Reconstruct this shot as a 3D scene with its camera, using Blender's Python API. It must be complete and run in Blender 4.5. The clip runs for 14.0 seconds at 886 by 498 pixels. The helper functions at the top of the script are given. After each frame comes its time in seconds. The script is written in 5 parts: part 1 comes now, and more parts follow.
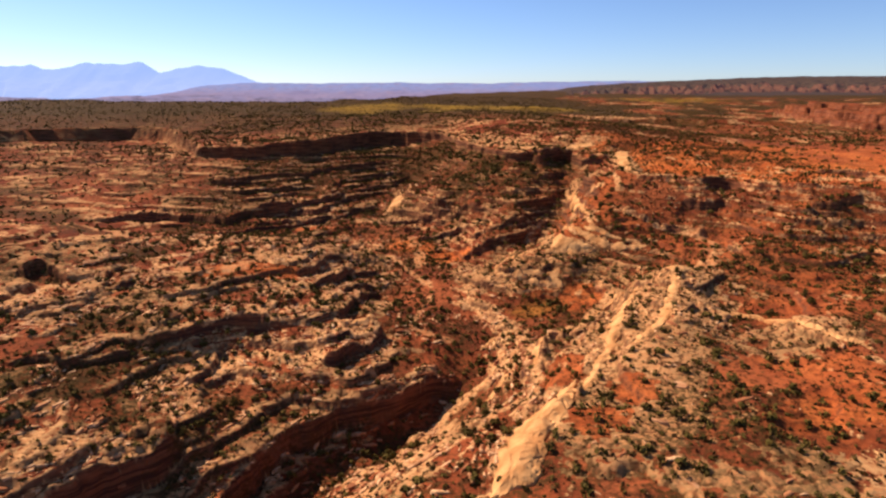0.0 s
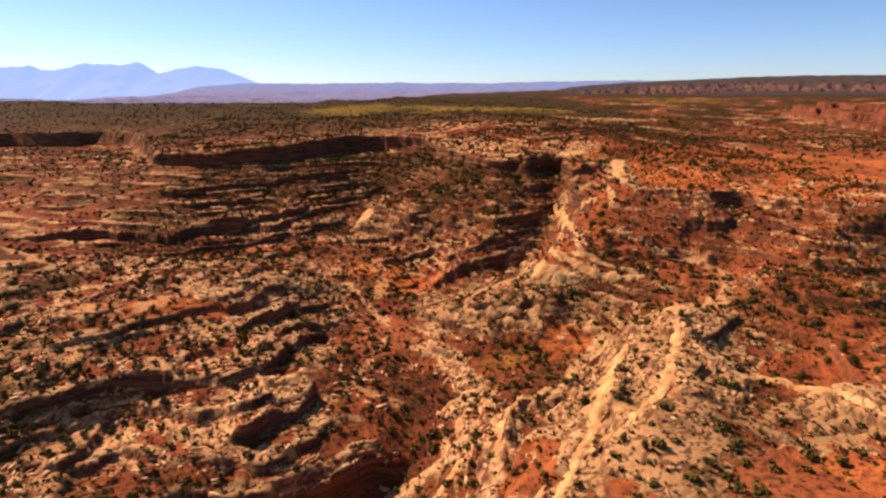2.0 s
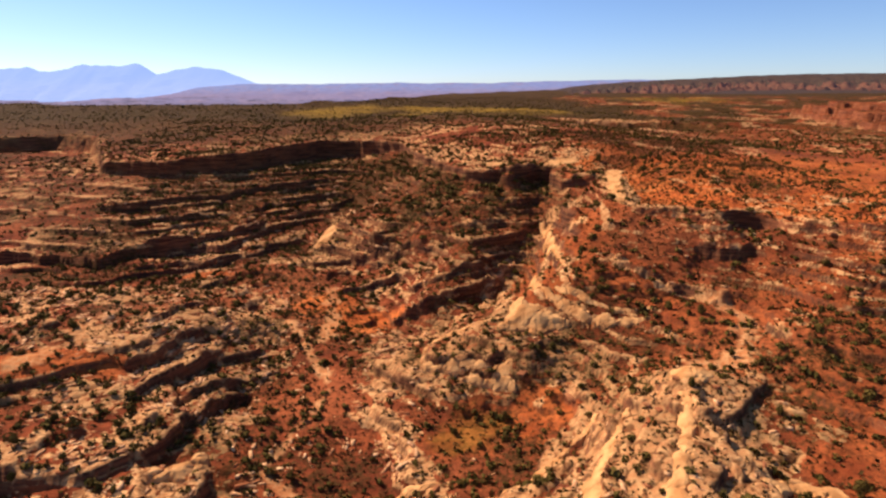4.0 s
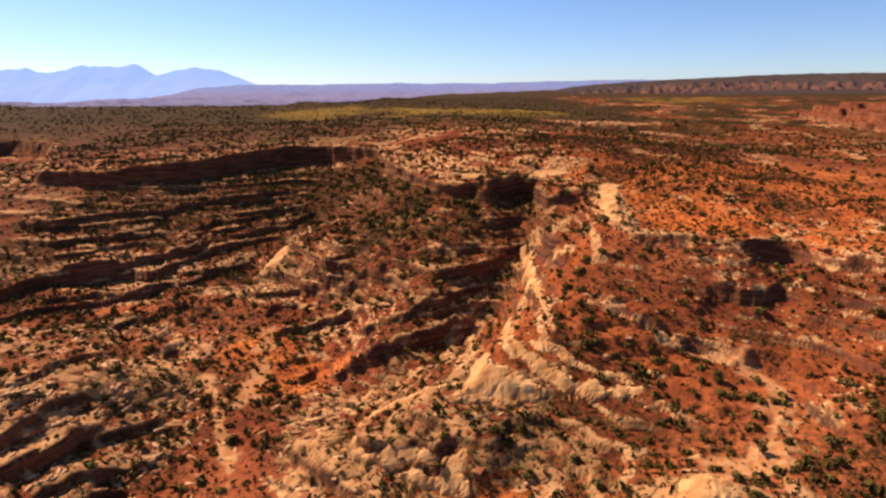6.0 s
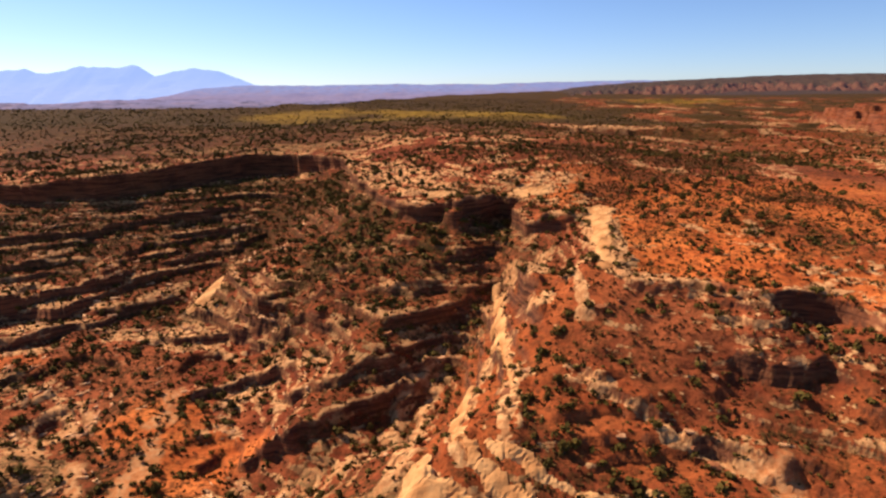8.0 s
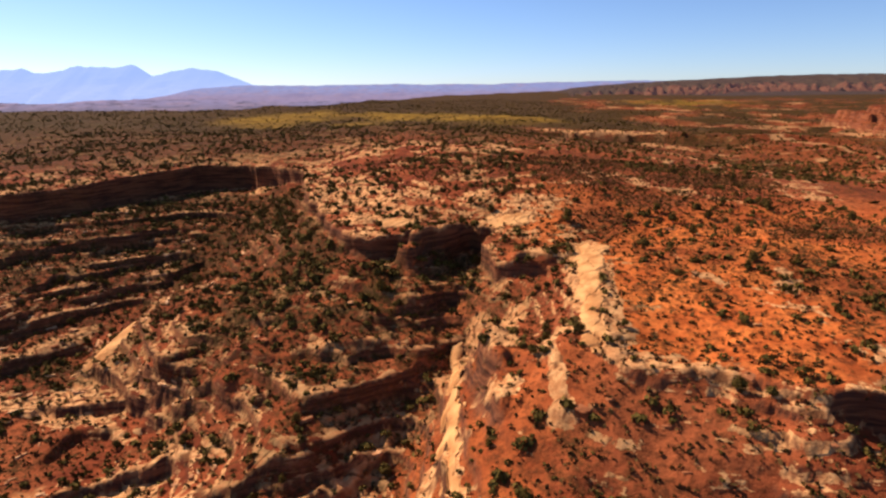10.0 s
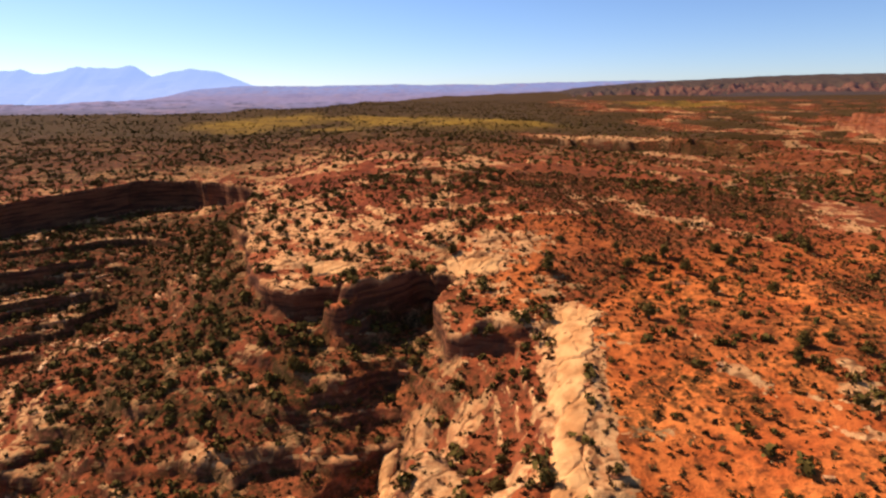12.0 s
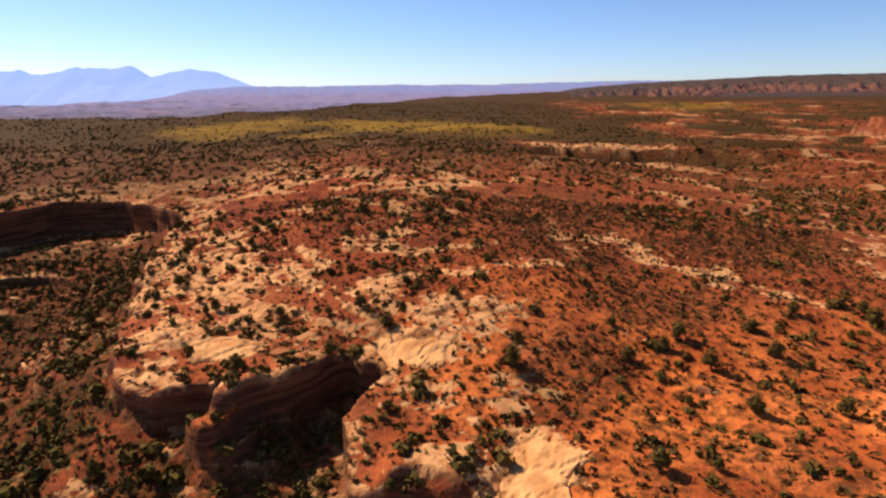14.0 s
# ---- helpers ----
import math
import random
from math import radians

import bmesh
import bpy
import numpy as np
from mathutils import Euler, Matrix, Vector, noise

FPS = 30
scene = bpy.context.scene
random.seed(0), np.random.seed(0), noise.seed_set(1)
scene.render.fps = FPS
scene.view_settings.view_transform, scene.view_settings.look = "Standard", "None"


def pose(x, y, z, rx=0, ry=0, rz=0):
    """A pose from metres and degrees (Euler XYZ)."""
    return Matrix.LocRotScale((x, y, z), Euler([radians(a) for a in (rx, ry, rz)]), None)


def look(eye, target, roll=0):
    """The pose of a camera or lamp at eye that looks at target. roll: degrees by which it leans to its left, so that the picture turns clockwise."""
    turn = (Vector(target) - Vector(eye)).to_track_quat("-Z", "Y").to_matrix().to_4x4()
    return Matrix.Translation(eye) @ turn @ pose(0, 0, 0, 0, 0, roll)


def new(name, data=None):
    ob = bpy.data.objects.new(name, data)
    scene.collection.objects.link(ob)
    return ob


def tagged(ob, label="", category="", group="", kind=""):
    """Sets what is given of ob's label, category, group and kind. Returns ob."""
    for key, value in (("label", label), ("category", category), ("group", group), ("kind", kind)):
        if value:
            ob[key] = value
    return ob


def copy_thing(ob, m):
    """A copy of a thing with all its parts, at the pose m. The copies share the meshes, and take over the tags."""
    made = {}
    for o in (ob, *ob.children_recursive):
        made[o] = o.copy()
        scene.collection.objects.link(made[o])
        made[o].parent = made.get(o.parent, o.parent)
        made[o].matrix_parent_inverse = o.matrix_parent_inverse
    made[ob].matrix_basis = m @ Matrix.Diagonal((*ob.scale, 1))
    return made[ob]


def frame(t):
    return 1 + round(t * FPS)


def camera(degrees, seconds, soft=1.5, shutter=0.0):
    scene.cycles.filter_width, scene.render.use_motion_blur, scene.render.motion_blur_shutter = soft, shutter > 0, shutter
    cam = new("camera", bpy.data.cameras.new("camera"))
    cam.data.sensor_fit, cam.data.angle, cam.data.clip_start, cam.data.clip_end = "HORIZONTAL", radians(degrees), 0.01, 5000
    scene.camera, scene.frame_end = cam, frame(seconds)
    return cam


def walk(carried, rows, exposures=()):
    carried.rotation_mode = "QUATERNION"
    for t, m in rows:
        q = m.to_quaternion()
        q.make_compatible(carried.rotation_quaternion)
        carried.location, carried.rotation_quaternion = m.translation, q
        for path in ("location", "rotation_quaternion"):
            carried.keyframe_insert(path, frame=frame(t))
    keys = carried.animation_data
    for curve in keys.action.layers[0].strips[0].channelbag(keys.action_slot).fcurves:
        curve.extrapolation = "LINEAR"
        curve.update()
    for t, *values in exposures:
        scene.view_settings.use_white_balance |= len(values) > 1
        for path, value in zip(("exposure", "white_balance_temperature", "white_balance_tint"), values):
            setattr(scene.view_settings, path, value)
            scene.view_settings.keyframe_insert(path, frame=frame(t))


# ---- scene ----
cam = camera(75.1, 14.0, 2.4)
METRES, EYE, TILT, LEAN, TURN = 220.0, 70.0, -15.4, 0.0, 0.0
ROWS = [
    (0.0, 0.0, 0.0, 0.0, -0.0, 0.0, -0.0),
    (0.5, 0.013, 0.0329, 0.0093, 0.05, 0.0, 0.0),
    (1.0, 0.026, 0.0658, 0.0186, 0.1, 0.02, 0.05),
    (1.5, 0.0385, 0.0987, 0.0283, 0.13, 0.0, 0.05),
    (2.0, 0.0512, 0.1315, 0.0377, 0.18, -0.0, 0.08),
    (2.5, 0.0636, 0.1646, 0.047, 0.23, 0.0, 0.13),
    (3.0, 0.0759, 0.1978, 0.0563, 0.29, 0.0, 0.18),
    (5.5, 0.1349, 0.3631, 0.1017, 0.47, 0.01, 0.3),
    (6.0, 0.147, 0.3962, 0.1103, 0.54, 0.04, 0.29),
    (6.5, 0.1588, 0.4288, 0.1195, 0.57, 0.05, 0.29),
    (7.0, 0.1705, 0.4615, 0.1292, 0.61, 0.04, 0.27),
    (7.5, 0.1816, 0.4941, 0.1389, 0.63, 0.08, 0.27),
    (8.0, 0.1933, 0.5266, 0.1487, 0.71, 0.11, 0.27),
    (10.5, 0.2461, 0.6847, 0.1999, 0.81, 0.1, 0.2),
    (11.0, 0.2568, 0.7167, 0.2103, 0.88, 0.1, 0.2),
    (11.5, 0.2672, 0.7487, 0.2209, 0.93, 0.1, 0.24),
    (12.0, 0.2773, 0.7805, 0.2313, 0.97, 0.12, 0.24),
    (12.5, 0.2874, 0.8123, 0.2418, 1.02, 0.12, 0.26),
    (13.0, 0.2972, 0.8441, 0.2524, 1.03, 0.12, 0.22),
    (13.5, 0.3072, 0.8758, 0.2632, 1.08, 0.13, 0.23),
    (14.0, 0.3168, 0.9074, 0.2744, 1.13, 0.12, 0.23),
]
walk(cam, [(t, pose(0, 0, EYE, TILT, LEAN, TURN) @ pose(METRES * x, METRES * y, METRES * z, 90 + pitch, roll, yaw)) for t, x, y, z, yaw, pitch, roll in ROWS],
     exposures=((0.0, 0.72, 5900, 19), (14.0, 0.72, 5900, 19)))

# ---- world, sun and exposure ----
SUN_AZIMUTH, SUN_HEIGHT = -54.0, 40.0
world = bpy.data.worlds.new("sky")
scene.world = world
world.use_nodes = True
sky = world.node_tree.nodes.new("ShaderNodeTexSky")
sky.sky_type, sky.sun_disc = "NISHITA", False
sky.sun_elevation, sky.sun_rotation = radians(SUN_HEIGHT), radians(SUN_AZIMUTH)
sky.altitude, sky.air_density, sky.dust_density, sky.ozone_density = 1500, 0.95, 0.6, 4.3
back = world.node_tree.nodes["Background"]
back.inputs["Strength"].default_value = 0.075
world.node_tree.links.new(sky.outputs["Color"], back.inputs["Color"])
sun_data = bpy.data.lights.new("sun", "SUN")
sun_data.energy, sun_data.angle, sun_data.color = 4.8, radians(0.53), (1.0, 0.84, 0.62)
sun_ob = new("sun", sun_data)
az, el = radians(SUN_AZIMUTH), radians(SUN_HEIGHT)
sun_ob.matrix_world = look((math.sin(az) * math.cos(el) * 100, math.cos(az) * math.cos(el) * 100, math.sin(el) * 100), (0, 0, 0))


# ---- materials ----
class Mat:
    """Short notation for node materials."""

    def __init__(self, name, rough=0.9):
        self.m = bpy.data.materials.new(name)
        self.m.use_nodes = True
        self.n, self.l = self.m.node_tree.nodes, self.m.node_tree.links
        self.bsdf = self.n["Principled BSDF"]
        self.bsdf.inputs["Roughness"].default_value = rough
        self.bsdf.inputs["Specular IOR Level"].default_value = 0.03
        self.co = self.n.new("ShaderNodeTexCoord").outputs["Object"]

    def put(self, socket, value):
        if isinstance(value, bpy.types.NodeSocket):
            self.l.new(value, socket)
        elif isinstance(value, tuple) and len(value) == 3 and socket.type == "RGBA":
            socket.default_value = (*value, 1)
        else:
            socket.default_value = value

    def noise(self, scale, detail=4.0, rough=0.55, stretch=None):
        co = self.co
        if stretch:
            mp = self.n.new("ShaderNodeMapping")
            mp.inputs["Scale"].default_value = stretch
            self.l.new(co, mp.inputs["Vector"])
            co = mp.outputs["Vector"]
        t = self.n.new("ShaderNodeTexNoise")
        t.inputs["Scale"].default_value, t.inputs["Detail"].default_value, t.inputs["Roughness"].default_value = scale, detail, rough
        self.l.new(co, t.inputs["Vector"])
        return t.outputs["Fac"]

    def voronoi(self, scale, feature="F1"):
        t = self.n.new("ShaderNodeTexVoronoi")
        t.feature = feature
        t.inputs["Scale"].default_value = scale
        self.l.new(self.co, t.inputs["Vector"])
        return t.outputs["Distance"]

    def attr(self, name):
        a = self.n.new("ShaderNodeAttribute")
        a.attribute_name = name
        return a.outputs["Fac"]

    def ramp(self, value, a, b, lo=0.0, hi=1.0):
        r = self.n.new("ShaderNodeMapRange")
        r.interpolation_type = "SMOOTHSTEP"
        for i, v in zip((0, 1, 2, 3, 4), (value, a, b, lo, hi)):
            self.put(r.inputs[i], v)
        return r.outputs[0]

    def math(self, op, a, b=0.0):
        r = self.n.new("ShaderNodeMath")
        r.operation = op
        self.put(r.inputs[0], a)
        self.put(r.inputs[1], b)
        return r.outputs[0]

    def mix(self, fac, a, b, how="MIX"):
        r = self.n.new("ShaderNodeMix")
        r.data_type, r.blend_type = "RGBA", how
        self.put(r.inputs[0], fac)
        self.put(r.inputs[6], a)
        self.put(r.inputs[7], b)
        return r.outputs[2]

    def bump(self, height, distance, strength=1.0, under=None):
        b = self.n.new("ShaderNodeBump")
        b.inputs["Distance"].default_value, b.inputs["Strength"].default_value = distance, strength
        self.put(b.inputs["Height"], height)
        if under:
            self.l.new(under, b.inputs["Normal"])
        return b.outputs["Normal"]

    def done(self, colour, normal=None, depth=0.8):
        if depth < 1:
            colour = self.mix(1.0, colour, (depth, depth, depth), "MULTIPLY")
        self.put(self.bsdf.inputs["Base Color"], colour)
        if normal:
            self.l.new(normal, self.bsdf.inputs["Normal"])
        return self.m


def ground_material(name="desert_ground", air=0.0):
    m = Mat(name, 0.95)
    big, mid, fine, grit = m.noise(0.03, 5), m.noise(0.16, 6, 0.6), m.noise(0.9, 5, 0.65), m.noise(5.0, 3, 0.6)
    soil = m.mix(m.ramp(mid, 0.35, 0.65), (0.19, 0.04, 0.015), (0.37, 0.084, 0.026))
    soil = m.mix(m.ramp(big, 0.48, 0.64, 0, 0.7), soil, (0.48, 0.128, 0.04))
    soil = m.mix(m.attr("gold"), soil, m.mix(m.ramp(mid, 0.35, 0.65), (0.62, 0.13, 0.024), (0.95, 0.26, 0.05)))
    soil = m.mix(m.ramp(fine, 0.48, 0.64, 0, 0.75), soil, (0.14, 0.038, 0.014))
    stone = m.mix(m.ramp(fine, 0.38, 0.64), (0.57, 0.235, 0.08), (0.94, 0.495, 0.188))
    stone = m.mix(m.ramp(big, 0.45, 0.7, 0, 0.4), stone, (0.7, 0.31, 0.11))
    stone = m.mix(m.ramp(grit, 0.56, 0.7, 0, 0.45), stone, (0.26, 0.09, 0.03))
    stone = m.mix(m.ramp(m.attr("crack"), 0.2, 0.75, 0, 0.8), stone, (0.14, 0.046, 0.017))
    broken = m.math("ADD", m.attr("rock"), m.math("MULTIPLY", m.math("SUBTRACT", fine, 0.5), 0.8))
    ribbon = m.noise(1.0, 3, 0.6, (0.1, 0.1, 1.3))
    broken = m.math("ADD", broken, m.math("MULTIPLY", m.math("SUBTRACT", ribbon, 0.5), 1.5))
    broken = m.math("ADD", broken, m.math("MULTIPLY", m.math("SUBTRACT", m.attr("tone"), 0.5), 0.45))
    col = m.mix(m.ramp(broken, 0.47, 0.52), soil, stone)
    # cliff faces: varnished layers, darkened further to paint in their shade
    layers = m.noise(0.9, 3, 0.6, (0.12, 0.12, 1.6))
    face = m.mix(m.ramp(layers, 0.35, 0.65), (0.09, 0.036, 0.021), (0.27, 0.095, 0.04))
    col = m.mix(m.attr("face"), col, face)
    # low dry brush, in tufts, and grass
    brush = m.mix(m.ramp(grit, 0.4, 0.65), (0.045, 0.025, 0.008), (0.12, 0.058, 0.016))
    brush = m.mix(m.ramp(mid, 0.4, 0.6, 0, 0.7), brush, (0.06, 0.038, 0.009))
    tufts = m.ramp(m.math("ADD", m.voronoi(1.5), m.math("MULTIPLY", fine, 0.5)), 0.7, 0.5)
    cover = m.math("MAXIMUM", m.ramp(fine, 0.4, 0.56), m.math("MULTIPLY", tufts, 0.6))
    cover = m.math("MAXIMUM", cover, m.math("MULTIPLY", m.math("SUBTRACT", m.attr("brush"), 0.75), 1.2))
    col = m.mix(m.math("MINIMUM", m.math("MULTIPLY", m.attr("brush"), cover), 0.96), col, brush)
    grass = m.mix(m.ramp(mid, 0.38, 0.62), (0.2, 0.105, 0.01), (0.4, 0.22, 0.022))
    col = m.mix(m.attr("grass"), col, grass)
    col = m.mix(m.math("MULTIPLY", m.attr("sand"), m.ramp(mid, 0.3, 0.5, 0.35, 1)), col, m.mix(m.ramp(fine, 0.35, 0.65), (0.62, 0.23, 0.07), (0.88, 0.44, 0.17)))
    # air: distance haze painted on, a dulled colour with a blue glow
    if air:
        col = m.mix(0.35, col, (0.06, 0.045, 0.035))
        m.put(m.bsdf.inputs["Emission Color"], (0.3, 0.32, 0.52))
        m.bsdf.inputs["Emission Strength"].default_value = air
    nor = m.bump(fine, 0.5, 0.8, m.bump(grit, 0.12, 0.7))
    return m.done(col, nor)


def rock_material():
    m = Mat("sandstone", 0.92)
    shade = m.n.new("ShaderNodeNewGeometry").outputs["Random Per Island"]
    fine, grit = m.noise(0.8, 5, 0.6), m.noise(5, 3)
    layers = m.noise(1.1, 3, 0.6, (0.15, 0.15, 2.2))
    col = m.mix(m.ramp(fine, 0.35, 0.65), (0.62, 0.29, 0.115), (0.96, 0.56, 0.26))
    col = m.mix(m.ramp(layers, 0.45, 0.7, 0, 0.6), col, (0.42, 0.15, 0.05))
    col = m.mix(m.ramp(shade, 0.2, 0.9, 0, 0.95), col, (0.36, 0.115, 0.042))
    return m.done(col, m.bump(fine, 0.3, 0.7, m.bump(grit, 0.08, 0.6)))


def slab_material():
    m = Mat("bare_slickrock", 0.9)
    big, fine, grit = m.noise(0.25, 4), m.noise(1.6, 5, 0.6), m.noise(7, 3)
    layers = m.noise(1.4, 3, 0.6, (0.12, 0.12, 2.4))
    col = m.mix(m.ramp(big, 0.35, 0.65), (0.56, 0.24, 0.075), (0.86, 0.44, 0.155))
    col = m.mix(m.ramp(layers, 0.55, 0.75, 0, 0.4), col, (0.6, 0.27, 0.1))
    col = m.mix(m.ramp(fine, 0.58, 0.74, 0, 0.35), col, (0.5, 0.21, 0.08))
    return m.done(col, m.bump(fine, 0.25, 0.6, m.bump(grit, 0.06, 0.5)))


def leaf_material(name, dark, light):
    m = Mat(name, 0.85)
    g = m.n.new("ShaderNodeNewGeometry").outputs["Random Per Island"]
    shade = m.n.new("ShaderNodeObjectInfo").outputs["Random"]
    col = m.mix(g, dark, light)
    col = m.mix(m.math("MULTIPLY", shade, 0.35), col, (0.13, 0.09, 0.014))
    return m.done(col)


def bark_material():
    m = Mat("juniper_bark", 0.9)
    f = m.noise(6, 4, 0.6, (1, 1, 0.2))
    return m.done(m.mix(f, (0.09, 0.055, 0.035), (0.26, 0.18, 0.12)), m.bump(f, 0.04))


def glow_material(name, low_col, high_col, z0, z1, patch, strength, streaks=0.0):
    """Far land seen through the air: a plain backdrop, its haze painted into the glowing colour."""
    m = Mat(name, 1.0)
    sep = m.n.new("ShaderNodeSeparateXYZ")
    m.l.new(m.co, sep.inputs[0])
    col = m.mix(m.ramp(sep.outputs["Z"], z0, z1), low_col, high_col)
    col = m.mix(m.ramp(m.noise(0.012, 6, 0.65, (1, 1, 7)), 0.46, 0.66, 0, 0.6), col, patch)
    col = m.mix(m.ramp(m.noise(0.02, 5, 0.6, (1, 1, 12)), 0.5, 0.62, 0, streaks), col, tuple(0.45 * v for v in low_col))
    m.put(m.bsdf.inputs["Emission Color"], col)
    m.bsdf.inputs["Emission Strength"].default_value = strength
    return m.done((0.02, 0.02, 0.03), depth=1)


GROUND, ROCK, BARK = ground_material(), rock_material(), bark_material()
SLAB = slab_material()
MESA = ground_material("far_mesa_hazed", 0.03)
JUNIPER = leaf_material("juniper_green", (0.06, 0.042, 0.011), (0.185, 0.118, 0.027))
SAGE = leaf_material("brush_leaf", (0.07, 0.037, 0.013), (0.21, 0.1, 0.03))
SCRUB = leaf_material("scrub_leaf", (0.06, 0.034, 0.012), (0.18, 0.09, 0.027))
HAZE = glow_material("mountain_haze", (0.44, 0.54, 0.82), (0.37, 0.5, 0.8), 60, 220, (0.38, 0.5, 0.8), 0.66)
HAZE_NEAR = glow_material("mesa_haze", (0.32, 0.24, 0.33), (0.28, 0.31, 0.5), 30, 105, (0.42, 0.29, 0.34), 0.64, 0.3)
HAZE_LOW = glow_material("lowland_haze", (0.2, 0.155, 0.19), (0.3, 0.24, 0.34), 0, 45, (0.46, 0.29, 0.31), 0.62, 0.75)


# ---- relief: guide lines of the land, x right, y ahead, metres ----
# canyon rim: x, y, height of the cap rock, height of the cliff's foot
RIM_WEST = [(-420, 400, 42, 34), (-300, 430, 42, 34), (-240, 455, 42, 33), (-205, 440, 42, 33), (-175, 390, 40, 33),
            (-140, 330, 39, 33), (-104, 318, 41, 34), (-80, 315, 43, 35), (-66, 330, 44, 35), (-56, 350, 45, 35),
            (-46, 372, 45, 35), (-32, 377, 45, 36), (-17, 366, 45, 37), (-1, 354, 45, 40)]
RIM_NORTH = [(6, 332, 45, 42), (13, 306, 44, 40.5), (20, 288, 43.2, 39), (27, 274, 43, 39), (31, 268, 43, 39.5), (35, 265.5, 43, 39),
             (39, 267.5, 43, 38), (43, 267.5, 43, 38), (44.5, 263.5, 43, 39.5), (48, 263, 43, 39), (50.5, 267, 43, 38.5), (53, 273, 43, 37.5),
             (56, 275.5, 43, 37), (58.5, 273, 43, 37), (59, 268, 43, 37), (58.5, 260, 42.5, 37.2), (60, 251, 41, 38), (65, 250, 42, 40), (71, 251, 42.5, 41),
             (76, 257, 43, 41.8), (75, 244, 43, 41.8)]
RIM_EAST = [(72, 228, 41.5, 40.9), (71, 216, 40.2, 39.5), (75, 212, 39.8, 38.9), (81, 212, 39.7, 38.5), (87, 210, 39.6, 37.8), (91, 206, 39.5, 37.4),
            (96, 206.5, 39.5, 36), (101, 206, 39.5, 34.8), (104, 203, 39.5, 36), (106, 197, 39.5, 38), (115, 190, 39.5, 38.7), (130, 184, 40, 39.2), (150, 178, 40.5, 39.6),
            (185, 172, 41, 39), (240, 180, 41, 38), (420, 150, 41, 37)]
# floors, benches and crests inside the canyon: x, y, height
WASH = [(-50, 40, -4), (-33, 65, -3), (-24, 88, -3), (-14, 103, -3), (-5, 112, -2), (5, 119, 1), (1, 135, 8), (-9, 141, 8.5), (-5, 158, 8.8),
        (-4, 171, 9.5), (-8, 188, 10.3), (-14, 213, 12.5), (-22, 236, 14)]
WEST_WASH = [(-45, 240, 14), (-80, 232, 13.5), (-130, 225, 14), (-220, 260, 18), (-350, 300, 24)]
WEST_GULLY = [(-3, 342, 38), (-12, 318, 31), (-22, 290, 21), (-28, 262, 16)]
WEST_BENCH_LOW = [(-140, 272, 22), (-97, 264, 22.5), (-57, 283, 24), (-46, 299, 25.5), (-38, 309, 28)]
WEST_BENCH_HIGH = [(-150, 302, 29), (-108, 297, 30), (-66, 306, 31), (-53, 325, 35.5), (-40, 350, 35.5)]
NORTH_SPUR = [(10, 285, 35), (3, 279, 28), (-11, 277, 26.5), (-18, 268, 22.5), (-1, 247, 23.4), (2, 251, 25.6), (13, 258, 31)]
NORTH_BENCH = [(11, 288, 36.8), (18, 275, 36.5), (26, 262, 35.7), (36, 254, 35), (44, 249, 33.8), (51, 253, 33.8)]
NORTH_LEDGE = [(8, 246, 24), (13, 244, 26.5), (22, 244, 28.5), (31, 246, 30.5), (41, 243, 29), (49, 240, 27.5)]
NORTH_NOSE = [(25, 236, 26.5), (38, 232, 25.2), (31, 229, 25.6), (28, 221, 22), (19, 228, 20), (22, 214, 18), (16, 206, 15.5)]
NORTH_SPUR_FOOT = [(-14, 250, 15), (-4, 238, 13.5), (5, 226, 13.5), (8, 214, 12), (10, 203, 11), (20, 198, 11)]
NORTH_GULLY = [(32, 208, 13.5), (41, 217, 15.5), (48, 227, 21), (53, 237, 26.5), (55, 246, 31)]
SADDLE_RIDGE = [(68, 225, 39), (60, 232, 35.3), (56, 230, 35), (57, 214, 32), (58, 199, 29), (47, 190, 25), (40, 186, 23), (33, 177, 19), (23, 181, 16.5), (18, 171, 16)]
SADDLE_FOOT = [(12, 163, 11), (19, 161, 11.5), (28, 164, 14), (37, 166, 18), (43, 164, 16.5), (42, 172, 18.7), (50, 168, 18), (62, 165, 18.5), (62, 172, 20.5), (68, 178, 22.5)]
EAST_SLOPE = [(75, 188, 25), (74, 176, 23.5), (92, 182, 26), (92, 172, 25), (79, 164, 21.5), (89, 162, 26), (88, 142, 21.5), (110, 150, 23),
              (130, 165, 26), (180, 150, 27), (110, 110, 22), (160, 100, 25), (220, 110, 27)]
FRONT_RIDGE = [(2, 55, 16), (11, 75, 17), (24, 93, 17), (31, 102, 17), (40, 120, 18.5), (51, 143, 18.5), (63, 151, 22)]
FRONT_RIDGE_TOP = [(20, 60, 18), (32, 85, 19), (43, 101, 20), (42, 112, 19.8), (53, 117, 20.7), (55, 130, 22), (66, 117, 18.8), (70, 135, 18.8),
                   (81, 120, 20.5), (60, 80, 19), (100, 70, 21)]
FRONT_FOOT = [(-26, 60, 7), (-8, 83, 9), (2, 94, 9), (12, 103, 9.5), (18, 113, 12), (22, 119, 13.6), (23, 126, 12.3), (28, 136, 10.8), (39, 137, 14), (44, 146, 14)]
FLAT = [(18, 146, 9.5), (27, 152, 9.5), (32, 158, 10), (8, 150, 8.5)]
